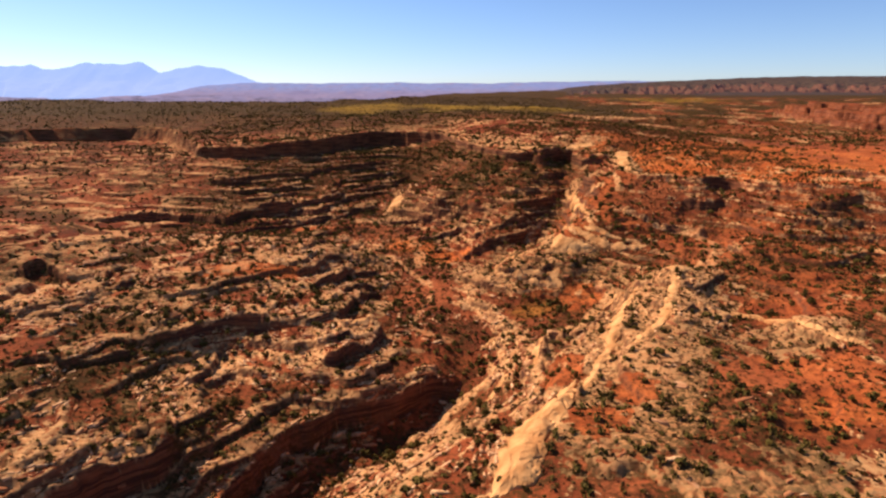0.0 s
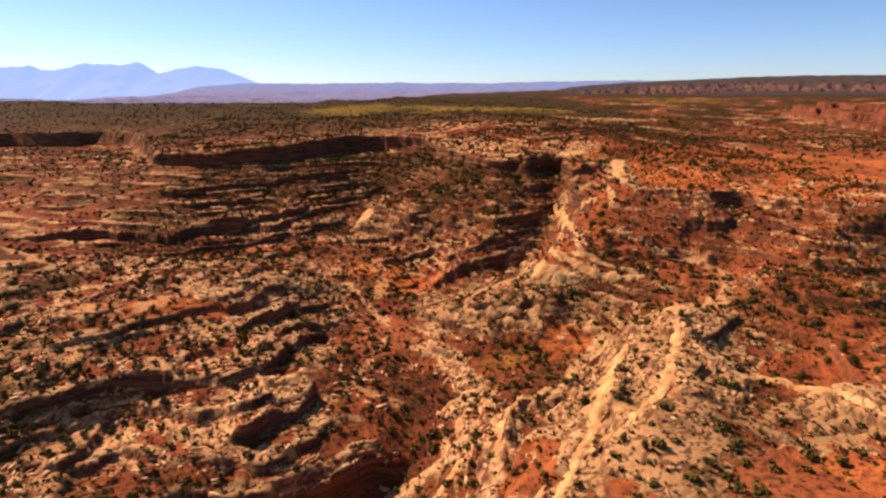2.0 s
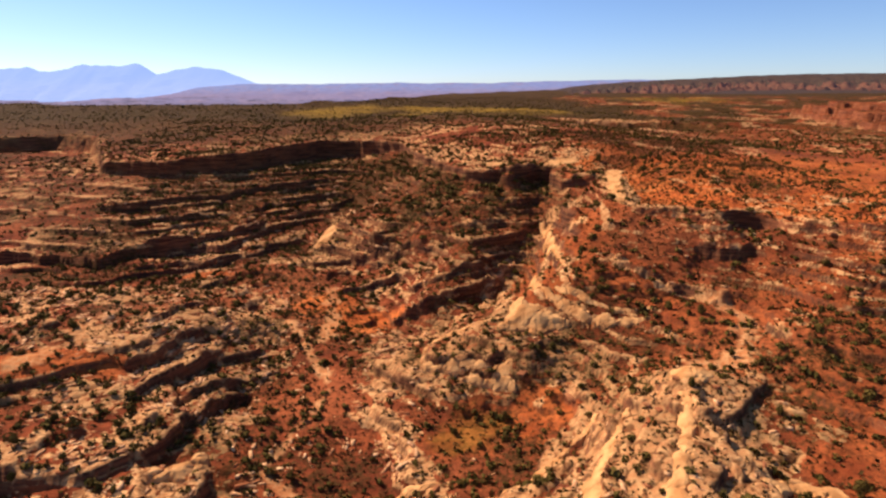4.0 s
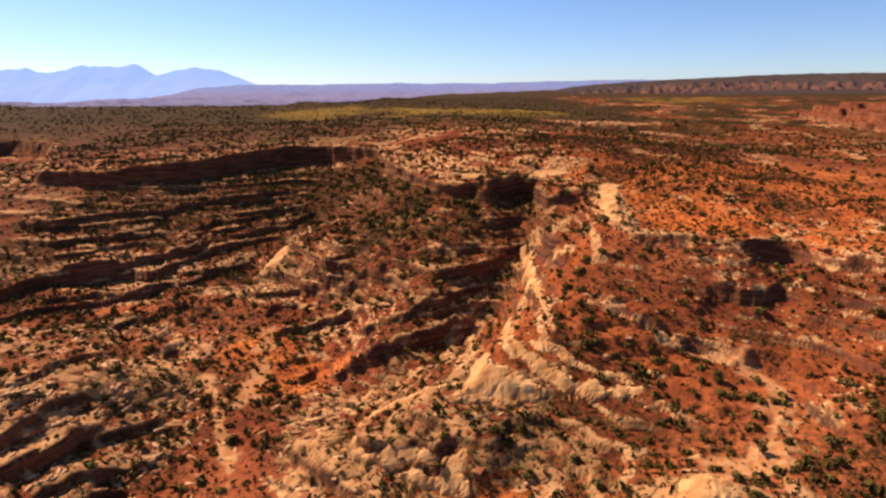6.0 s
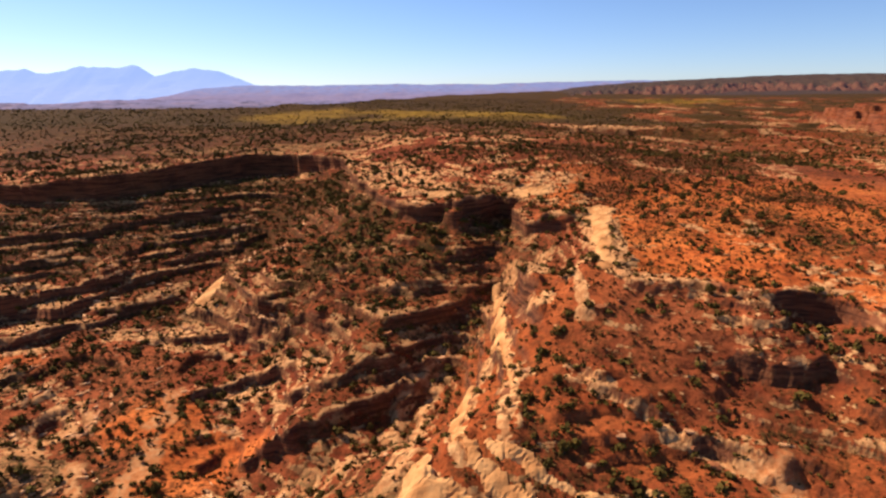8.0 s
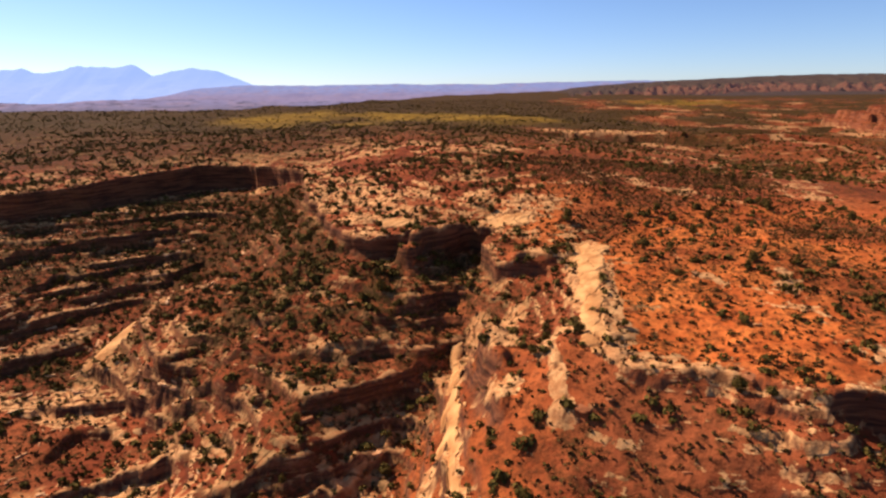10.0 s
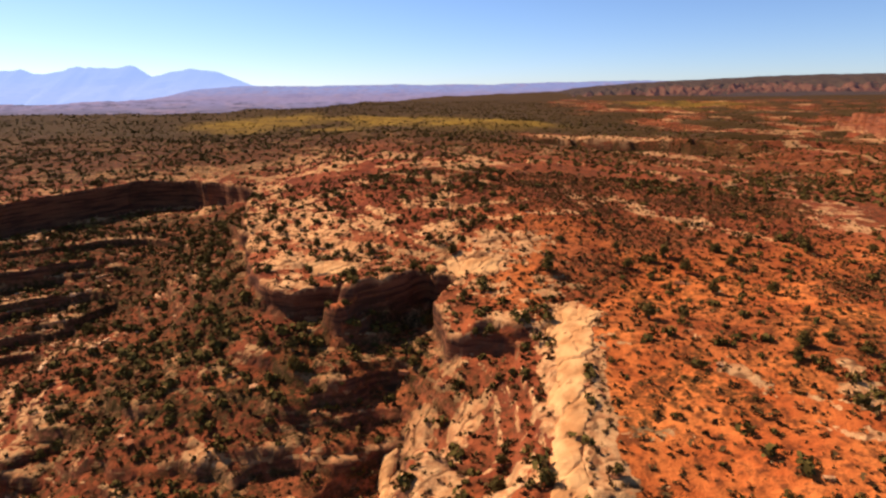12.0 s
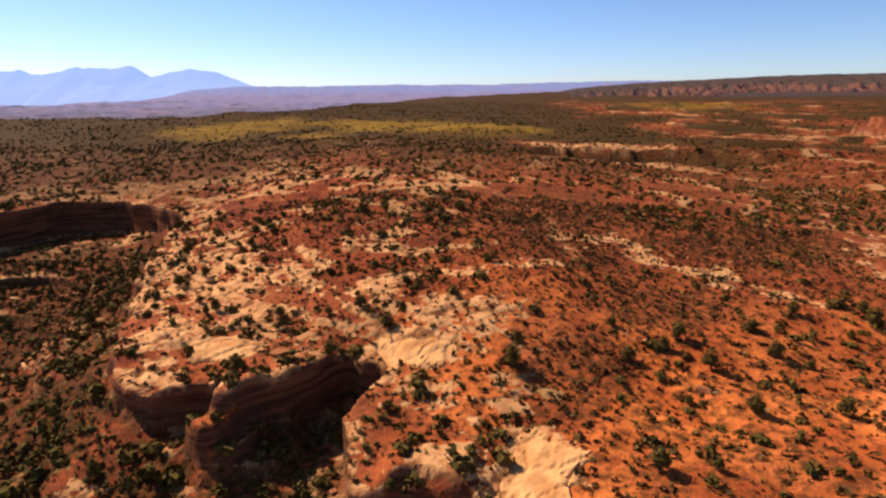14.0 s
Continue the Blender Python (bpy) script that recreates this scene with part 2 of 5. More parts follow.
WEST_BLOCKS = [(-19, 117, 6), (-21, 141, 11.5), (-18, 134, 9), (-24, 167, 9.5), (-37, 195, 17), (-26, 191, 11), (-36, 188, 17), (-46, 174, 17), (-33, 213, 10),
               (-50, 204, 17), (-59, 185, 19), (-57, 145, 14.5), (-39, 151, 15), (-52, 138, 15), (-37, 135, 12.5), (-67, 130, 14), (-65, 119, 10), (-54, 129, 8),
               (-34, 120, 6.5), (-41, 105, 3), (-48, 97, 5), (-62, 84, 6), (-52, 84, 0), (-60, 70, 0)]
FAR_WEST = [(-76, 163, 18.5), (-72, 177, 19.5), (-106, 206, 18), (-138, 221, 17.5), (-91, 165, 17.5), (-92, 127, 15.5), (-120, 150, 18), (-110, 105, 16), (-100, 60, 12),
            (-150, 192, 25), (-180, 170, 24), (-250, 180, 28), (-300, 100, 28), (-170, 60, 20), (-80, 40, 7), (-113, 250, 16.5), (-78, 259, 19), (-69, 273, 21), (-55, 277, 23.5)]
# the tableland above the rim
TABLE = [(108, 259, 45), (113, 248, 45.5), (85, 296, 50.5), (72, 309, 51.5), (43, 309, 48), (65, 279, 48), (26, 359, 52), (31, 380, 52),
         (-9, 391, 48.6), (-50, 400, 47.5), (146, 357, 46), (201, 404, 39), (117, 216, 43), (145, 286, 43.5), (150, 230, 41.5), (86, 267, 45.5),
         (44, 422, 52), (53, 630, 51), (75, 579, 53), (119, 540, 50), (250, 320, 40), (240, 470, 42), (300, 640, 43), (-110, 400, 45),
         (-200, 520, 52), (-100, 560, 52), (420, 420, 38)]
FAR_TABLE = [(-900, 500, 54), (-500, 560, 57), (-380, 620, 58), (-250, 600, 57), (-140, 640, 57), (-600, 250, 40), (-90, 850, 58), (0, 950, 57),
             (0, 1500, 57), (300, 1500, 56), (450, 1000, 52), (900, 1600, 54), (900, 900, 48), (900, 300, 40), (500, 250, 40), (600, 600, 41), (-900, 1300, 50)]

# ledges: the drop, and the line of the edge with its low side on the right hand
LEDGE_PIT = (7, [(-39, 82), (-39, 86), (-36, 93), (-32, 102), (-28, 105), (-22, 110), (-16, 112), (-9, 117), (-3, 122), (5, 123)])
LEDGE_PIT_WEST = (6, [(-64, 76), (-63, 80), (-60, 84), (-57, 87), (-53, 90), (-50, 92), (-48, 94)])
LEDGE_PIT_RIB = (3, [(-34, 86), (-32, 92), (-29, 96), (-26, 100)])
LEDGE_WEST_A = (2.5, [(-70, 123), (-62, 129), (-55, 135), (-42, 136)])
LEDGE_WEST_B = (2, [(-55, 114), (-55, 121), (-53, 130)])
LEDGE_WEST_C = (2, [(-40, 108), (-37, 111), (-32, 112), (-28, 112)])
LEDGE_WEST_D = (4, [(-29, 122), (-24, 123), (-22, 128), (-19, 131), (-17, 135), (-17, 141)])
LEDGE_WEST_E = (3.5, [(-27, 139), (-25, 149), (-23, 166), (-19, 170)])
LEDGE_WEST_F = (4, [(-121, 155), (-121, 164), (-114, 162), (-104, 152)])
LEDGE_WEST_G = (1.8, [(-106, 128), (-102, 135), (-96, 138), (-93, 145), (-91, 154), (-86, 156)])
LEDGE_WEST_H = (2, [(-92, 109), (-87, 112), (-80, 112), (-75, 116), (-70, 122)])
LEDGE_BASIN_A = (4, [(-155, 244), (-133, 250), (-112, 246), (-93, 242), (-83, 250), (-73, 258), (-57, 257), (-49, 270)])
LEDGE_BASIN_B = (2.5, [(-102, 228), (-86, 223), (-79, 234), (-68, 238), (-55, 246), (-49, 254)])
LEDGE_BASIN_C = (3, [(-121, 282), (-101, 280), (-90, 288), (-72, 294), (-63, 302), (-49, 310), (-28, 323)])
LEDGE_BASIN_D = (3.5, [(-84, 252), (-77, 255), (-69, 260), (-61, 264), (-55, 267), (-50, 272), (-48, 277)])
LEDGE_BASIN_E = (2.2, [(-81, 237), (-76, 240), (-68, 242), (-58, 244), (-53, 250), (-46, 254), (-38, 264)])
LEDGE_BASIN_F = (2.2, [(-44, 282), (-35, 291), (-25, 298), (-17, 306)])
LEDGE_BASIN_G = (2, [(-56, 284), (-51, 291), (-45, 296), (-31, 308)])
LEDGE_SPUR_A = (2, [(-26, 260), (-19, 254), (-10, 250), (2, 243), (12, 238), (17, 234)])
LEDGE_SPUR_B = (2.5, [(-29, 249), (-20, 246), (-13, 248), (-5, 244), (2, 240), (9, 237)])
LEDGE_SPUR_C = (2.5, [(-10, 222), (-4, 225), (2, 227), (6, 229), (10, 226)])
LEDGE_SPUR_D = (2.5, [(6, 203), (11, 204), (16, 204), (19, 206), (23, 210), (28, 213), (33, 216), (37, 218)])
LEDGE_SPUR_E = (1.2, [(25, 228), (30, 228), (35, 230), (42, 234), (49, 238)])
LEDGE_SPUR_F = (1.3, [(32, 241), (41, 242), (49, 242), (55, 246)])
LEDGE_BOWL_A = (1.7, [(40, 248), (43, 248), (46, 249), (49, 251), (51, 254), (55, 255)])
LEDGE_BOWL_B = (3, [(39, 261), (43, 260), (46, 262), (50, 266), (53, 270), (55, 270)])
LEDGE_BOWL_C = (2, [(63, 252), (67, 252), (71, 251)])
LEDGE_EAST_A = (3.2, [(83, 198), (87, 195), (90, 194), (93, 193.5), (97, 195)])
LEDGE_EAST_B = (1.2, [(74, 187), (80, 186), (84, 182), (91, 182)])
LEDGE_EAST_C = (2.5, [(116, 180), (125, 179), (133, 180)])
LEDGE_EAST_D = (3, [(135, 210), (145, 206), (149, 200)])
LEDGE_EAST_E = (1.5, [(104, 204), (110, 193), (120, 184)])
LEDGE_SLAB_A = (2.5, [(17, 170), (20, 168), (24, 168), (29, 168), (34, 167)])
LEDGE_SLAB_B = (1.6, [(37, 178), (43, 180), (48, 178), (53, 176), (57, 176), (61, 175), (65, 175)])
LEDGE_SLAB_C = (1.6, [(19, 166), (24, 166), (29, 166), (34, 164)])
LEDGE_RIDGE_EDGE = (3, [(28, 98), (22, 91), (15, 84), (11, 77), (8, 72), (6, 65)])
LEDGE_RIDGE_RIB = (2, [(30, 126), (26, 127), (22, 122), (20, 112)])
LEDGE_RIDGE_END = (2.5, [(54, 151), (49, 144), (46, 139), (40, 123), (38, 118)])
LEDGE_EAST_RIM = (1.1, [(71, 215), (76, 211.5), (81, 211.5), (87, 209.5), (91, 205.5), (96, 206), (101, 205)])
LEDGE_EAST_F = (1.1, [(60, 202), (66, 196), (72, 190), (80, 184), (88, 180)])
LEDGE_SPUR_G = (1.6, [(7.6, 254.7), (15, 251.4), (20.4, 248)])
LEDGE_SPUR_H = (1.2, [(3.4, 247), (11.7, 243.6), (20, 241.2), (27, 240)])
LEDGE_SPUR_I = (1.2, [(-9, 240.7), (5.7, 238.2), (16.5, 234.6), (24, 231)])
LEDGE_SPUR_J = (1.8, [(29.5, 228), (35.3, 230.9), (43.4, 236.5), (49.7, 240.2)])
LEDGE_SPUR_K = (1, [(-28, 254.5), (-11.3, 247.5), (0, 243.5)])
LEDGE_SPUR_L = (2, [(8.3, 218), (15, 217), (22, 216.6), (34, 221)])
LEDGE_BOWL_D = (2.2, [(40, 260.5), (46, 259.6), (50, 263), (53.3, 268.5)])
LEDGE_BLOCK_A = (2, [(-44.9, 166.6), (-41.9, 170.5), (-37.5, 179.8), (-34.8, 185.4)])
LEDGE_BLOCK_B = (2.5, [(-37.2, 156.2), (-37, 163.1), (-33, 171.5), (-29.3, 179.2)])
LEDGE_BLOCK_C = (2.2, [(-30.8, 157.9), (-27.2, 167.7), (-19.7, 171.5)])
LEDGE_BLOCK_D = (2, [(-27.9, 176.5), (-24.1, 183.8), (-21.1, 186.9)])
LEDGE_BLOCK_E = (1.6, [(-45.9, 183.6), (-42.8, 197.4), (-42.5, 207.5)])
LEDGE_BLOCK_F = (1.5, [(-27, 193), (-24.1, 195.2), (-17.3, 190.7)])
LEDGES = [LEDGE_EAST_RIM, LEDGE_EAST_F, LEDGE_PIT, LEDGE_PIT_WEST, LEDGE_PIT_RIB, LEDGE_WEST_A, LEDGE_WEST_B, LEDGE_WEST_C,
          LEDGE_WEST_D, LEDGE_WEST_E, LEDGE_WEST_F, LEDGE_WEST_G, LEDGE_WEST_H, LEDGE_BASIN_A,
          LEDGE_BASIN_B, LEDGE_BASIN_C, LEDGE_BASIN_D, LEDGE_BASIN_E, LEDGE_BASIN_F, LEDGE_BASIN_G,
          LEDGE_SPUR_A, LEDGE_SPUR_B, LEDGE_SPUR_C, LEDGE_SPUR_D, LEDGE_SPUR_E, LEDGE_SPUR_F,
          LEDGE_BOWL_A, LEDGE_BOWL_B, LEDGE_BOWL_C, LEDGE_EAST_A, LEDGE_EAST_B, LEDGE_EAST_C,
          LEDGE_EAST_D, LEDGE_EAST_E, LEDGE_SLAB_A, LEDGE_SLAB_B, LEDGE_SLAB_C, LEDGE_RIDGE_EDGE,
          LEDGE_RIDGE_RIB, LEDGE_RIDGE_END,
          LEDGE_SPUR_G, LEDGE_SPUR_H, LEDGE_SPUR_I, LEDGE_SPUR_J, LEDGE_SPUR_K, LEDGE_SPUR_L, LEDGE_BOWL_D, LEDGE_BLOCK_A, LEDGE_BLOCK_B, LEDGE_BLOCK_C, LEDGE_BLOCK_D, LEDGE_BLOCK_E, LEDGE_BLOCK_F]

# fins of upright pale rock: the height and the line of the crest
FIN_A = (0.72, [(21, 115), (22, 120), (24, 125), (27, 130), (33, 132), (38, 136), (42, 138)])
FIN_B = (0.88, [(39, 119), (42, 127), (46, 137), (50, 144), (52, 146)])
FIN_C = (0.55, [(-9, 100), (-3, 111), (2, 118), (9, 119), (14, 121)])
FIN_D = (0.77, [(14, 90), (18, 100), (20, 112), (22, 122), (26, 126), (34, 127)])
FIN_E = (0.55, [(-19, 91), (-15, 99), (-7, 96), (1, 110)])
FIN_F = (0.66, [(32, 206), (34, 216), (37, 220), (41, 228)])
FIN_G = (0.66, [(35, 186), (37, 198), (38, 213), (40, 218)])
FIN_H = (0.66, [(43, 187), (44, 199), (47, 207), (50, 215)])
FIN_I = (0.66, [(58, 215), (57, 224), (58, 229), (63, 242)])
FIN_J = (0.55, [(66, 210), (66, 215), (66, 222), (68, 226)])
FIN_K = (0.2, [(72, 217), (71, 222), (73, 234), (76, 246), (76, 250)])
FIN_L = (0.55, [(40, 158), (44, 160), (47, 155), (45, 138)])
FIN_M = (0.66, [(62, 121), (61, 134), (62, 146), (60, 148)])
FIN_N = (0.66, [(8, 73), (11, 79), (16, 86), (22, 93), (25, 93)])
FIN_O = (0.5, [(56, 245), (53, 234), (52, 226), (52, 212), (52, 200), (50, 188)])
FIN_P = (0.5, [(59, 230), (57, 220), (60, 214)])
FIN_Q = (0.4, [(61, 200), (66, 195), (72, 189), (81, 183)])
FIN_R = (0.5, [(28, 103), (32, 108), (37, 117), (42, 130), (48, 145), (55, 146), (63, 148)])
FINS = [FIN_O, FIN_P, FIN_Q, FIN_R, FIN_A, FIN_B, FIN_C, FIN_D, FIN_E, FIN_F, FIN_G, FIN_H, FIN_I, FIN_J, FIN_K, FIN_L, FIN_M, FIN_N]


def hashed(ix, iy, k):
    h = (ix.astype(np.int64) * 374761393 + iy.astype(np.int64) * 668265263 + k * 2147483647 + 974711) & 0x7FFFFFFF
    h = ((h ^ (h >> 13)) * 1274126177) & 0x7FFFFFFF
    h = ((h ^ (h >> 16)) * 668265263) & 0x7FFFFFFF
    return (h ^ (h >> 15)) / 2147483647.0


def gradnoise(x, y, k=0):
    ix, iy = np.floor(x), np.floor(y)
    fx, fy = x - ix, y - iy
    u, v = fx * fx * fx * (fx * (fx * 6 - 15) + 10), fy * fy * fy * (fy * (fy * 6 - 15) + 10)

    def corner(dx, dy):
        a = hashed(ix + dx, iy + dy, k) * 2 * np.pi
        return np.cos(a) * (fx - dx) + np.sin(a) * (fy - dy)
    top = corner(0, 0) * (1 - u) + corner(1, 0) * u
    low = corner(0, 1) * (1 - u) + corner(1, 1) * u
    return (top * (1 - v) + low * v) * 1.5


def fbm(x, y, size, octaves=4, k=0, gain=0.5):
    total, amp = 0.0, 1.0
    for i in range(octaves):
        total = total + amp * gradnoise(x / size * 2 ** i, y / size * 2 ** i, k + 17 * i)
        amp *= gain
    return total


def cells(x, y, size, k=0):
    """Distance to the nearest and the second nearest cell centre, and the nearest cell's random number."""
    x, y = x / size, y / size
    ix, iy = np.floor(x), np.floor(y)
    f1, f2, val = np.full(x.shape, 9.0), np.full(x.shape, 9.0), np.zeros(x.shape)
    for dx in (-1, 0, 1):
        for dy in (-1, 0, 1):
            cx, cy = ix + dx, iy + dy
            d = np.hypot(cx + hashed(cx, cy, k) - x, cy + hashed(cx, cy, k + 1) - y)
            near = d < f1
            f2 = np.where(near, f1, np.minimum(f2, d))
            val = np.where(near, hashed(cx, cy, k + 2), val)
            f1 = np.where(near, d, f1)
    return f1 * size, f2 * size, val


def step01(a, b, v):
    t = np.clip((v - a) / (b - a), 0, 1)
    return t * t * (3 - 2 * t)


def dense(line, gap):
    out = []
    for p, q in zip(line, line[1:]):
        p, q = np.array(p, float), np.array(q, float)
        n = max(1, int(np.hypot(*(q - p)[:2]) / gap))
        out += [p + (q - p) * i / n for i in range(n)]
    return np.array(out + [np.array(line[-1], float)])


class Sheet:
    """A smooth thin plate over guide lines."""

    def __init__(self, pts, give):
        pts = pts[np.unique(np.round(pts[:, :2] / 2), axis=0, return_index=True)[1]]
        self.p, n = pts[:, :2] / 100.0, len(pts)
        a = np.zeros((n + 3, n + 3))
        a[:n, :n] = self.kernel(self.p) + give * np.eye(n)
        a[:n, n], a[:n, n + 1:], a[n, :n], a[n + 1:, :n] = 1, self.p, 1, self.p.T
        self.w = np.linalg.solve(a, np.concatenate([pts[:, 2], np.zeros(3)]))

    def kernel(self, q):
        d2 = ((q[:, None, :] - self.p[None]) ** 2).sum(-1)
        return np.sqrt(d2 + 0.0016)

    def __call__(self, x, y):
        q = np.stack([x.ravel(), y.ravel()], 1) / 100.0
        out = np.empty(len(q))
        for i in range(0, len(q), 20000):
            s = q[i:i + 20000]
            out[i:i + 20000] = self.kernel(s) @ self.w[:-3] + self.w[-3] + s @ self.w[-2:]
        return out.reshape(x.shape)


RIM = RIM_WEST + RIM_NORTH + RIM_EAST
rim_line = dense(RIM, 5)
inner = [WASH, WEST_WASH, WEST_GULLY, WEST_BENCH_LOW, WEST_BENCH_HIGH, NORTH_SPUR, NORTH_BENCH, NORTH_LEDGE, NORTH_NOSE, NORTH_SPUR_FOOT, NORTH_GULLY, SADDLE_RIDGE,
         SADDLE_FOOT, FRONT_RIDGE, FRONT_FOOT]
low_sheet = Sheet(np.concatenate([dense(c, 7) for c in inner] + [np.array(c, float) for c in (EAST_SLOPE, FRONT_RIDGE_TOP, FLAT, WEST_BLOCKS, FAR_WEST)]
                                 + [rim_line[:, [0, 1, 3]]]), 0.0005)
high_sheet = Sheet(np.concatenate([dense(RIM, 12)[:, :3], np.array(TABLE, float), np.array(FAR_TABLE, float)]), 0.0005)


def rim_side(x, y):
    """Signed distance from the rim: plus on the tableland, minus in the canyon."""
    best, poly = np.full(x.shape, 1e9), [(p[0], p[1]) for p in RIM] + [(2000, 100), (2000, -3000), (-2000, -3000), (-2000, 380)]
    inside = np.zeros(x.shape, bool)
    for i, ((ax, ay), (bx, by)) in enumerate(zip(poly, poly[1:] + poly[:1])):
        if i < len(RIM) - 1:
            t = np.clip(((x - ax) * (bx - ax) + (y - ay) * (by - ay)) / ((bx - ax) ** 2 + (by - ay) ** 2), 0, 1)
            best = np.minimum(best, np.hypot(x - ax - t * (bx - ax), y - ay - t * (by - ay)))
        cross = ((ay > y) != (by > y)) & (x < (bx - ax) * (y - ay) / (by - ay + 1e-9) + ax)
        inside ^= cross
    return np.where(inside, -best, best)


def strata(z, x, y, step, firm):
    """Turn a slope into ledges of the given height. Also tells how near the outer lip of a ledge is."""
    dip = 0.012 * x - 0.006 * y + 0.8 * fbm(x, y, 45, 2, 5)
    s = (z + dip) / step
    base = np.floor(s)
    hard = hashed(base, base * 0 + 3, 9)
    f = s - base
    edge = 0.66 + 0.2 * hard
    shaped = np.where(f < edge, f / edge * 0.3, 0.3 + 0.7 * step01(edge, np.minimum(edge + 0.06, 1), f))
    lip = np.clip(firm * 1.6, 0, 1) * np.maximum(np.exp(-f / 0.12), step01(edge + 0.03, edge + 0.06, f))
    return z + (base + shaped - s) * step * firm, lip


def coarse(fn, gx, gy):
    """A smooth function over grid lines, worked out on every fourth line and filled in between."""
    cx, cy = np.append(gx[:-1:4], gx[-1]), np.append(gy[:-1:4], gy[-1])
    v = fn(*np.meshgrid(cx, cy))
    ix, iy = np.clip(np.searchsorted(cx, gx) - 1, 0, len(cx) - 2), np.clip(np.searchsorted(cy, gy) - 1, 0, len(cy) - 2)
    fx, fy = (gx - cx[ix]) / (cx[ix + 1] - cx[ix]), ((gy - cy[iy]) / (cy[iy + 1] - cy[iy]))[:, None]
    return (v[iy][:, ix] * (1 - fx) + v[iy][:, ix + 1] * fx) * (1 - fy) + (v[iy + 1][:, ix] * (1 - fx) + v[iy + 1][:, ix + 1] * fx) * fy


def ledge_steps(gx, gy):
    """What the ledges add to the height, and how near the lip of a ledge is."""
    add, lip = np.zeros((len(gy), len(gx))), np.zeros((len(gy), len(gx)))
    for drop, line in LEDGES:
        lx, ly = [p[0] for p in line], [p[1] for p in line]
        reach = 9 + 5 * drop
        i0, i1 = np.searchsorted(gx, (min(lx) - reach, max(lx) + reach))
        j0, j1 = np.searchsorted(gy, (min(ly) - reach, max(ly) + reach))
        x, y = np.meshgrid(gx[i0:i1], gy[j0:j1])
        wx, wy = x + 1.3 * fbm(x, y, 7, 3, 141), y + 1.3 * fbm(x, y, 7, 3, 143)
        best, hand, along = np.full(x.shape, 1e9), np.zeros(x.shape), np.zeros(x.shape)
        total, run = sum(math.hypot(b[0] - a[0], b[1] - a[1]) for a, b in zip(line, line[1:])), 0.0
        for (ax, ay), (bx, by) in zip(line, line[1:]):
            long = math.hypot(bx - ax, by - ay)
            t = np.clip(((wx - ax) * (bx - ax) + (wy - ay) * (by - ay)) / long ** 2, 0, 1)
            d = np.hypot(wx - ax - t * (bx - ax), wy - ay - t * (by - ay))
            near = d < best
            best = np.where(near, d, best)
            hand = np.where(near, np.sign((bx - ax) * (wy - ay) - (by - ay) * (wx - ax)), hand)
            along = np.where(near, (run + t * long) / total, along)
            run += long
        ends = step01(0, 0.14, np.minimum(along, 1 - along) + 0.02)
        up = step01(-0.35, 0.35, hand * best)
        gap = drop * ends * (0.85 + 0.4 * fbm(x, y, 9, 2, 145))
        fall = np.exp(-best / (2.2 * drop))
        add[j0:j1, i0:i1] += gap * fall * (up - 0.5)
        lip[j0:j1, i0:i1] = np.maximum(lip[j0:j1, i0:i1], ends * up * np.exp(-best / (0.6 + 0.5 * drop)))
    for tall, line in FINS:
        lx, ly = [p[0] for p in line], [p[1] for p in line]
        i0, i1 = np.searchsorted(gx, (min(lx) - 9, max(lx) + 9))
        j0, j1 = np.searchsorted(gy, (min(ly) - 9, max(ly) + 9))
        x, y = np.meshgrid(gx[i0:i1], gy[j0:j1])
        d = line_near(x + 1.4 * fbm(x, y, 6, 3, 147), y + 1.4 * fbm(x, y, 6, 3, 149), line)
        thick = 1.5 + 0.9 * fbm(x, y, 8, 2, 151)
        add[j0:j1, i0:i1] += tall * step01(thick + 0.7, thick - 0.5, d) * np.clip(1 + fbm(x, y, 5, 2, 153), 0.2, 1.6)
        lip[j0:j1, i0:i1] = np.maximum(lip[j0:j1, i0:i1], step01(thick + 1.0, thick - 0.2, d))
    return add, lip


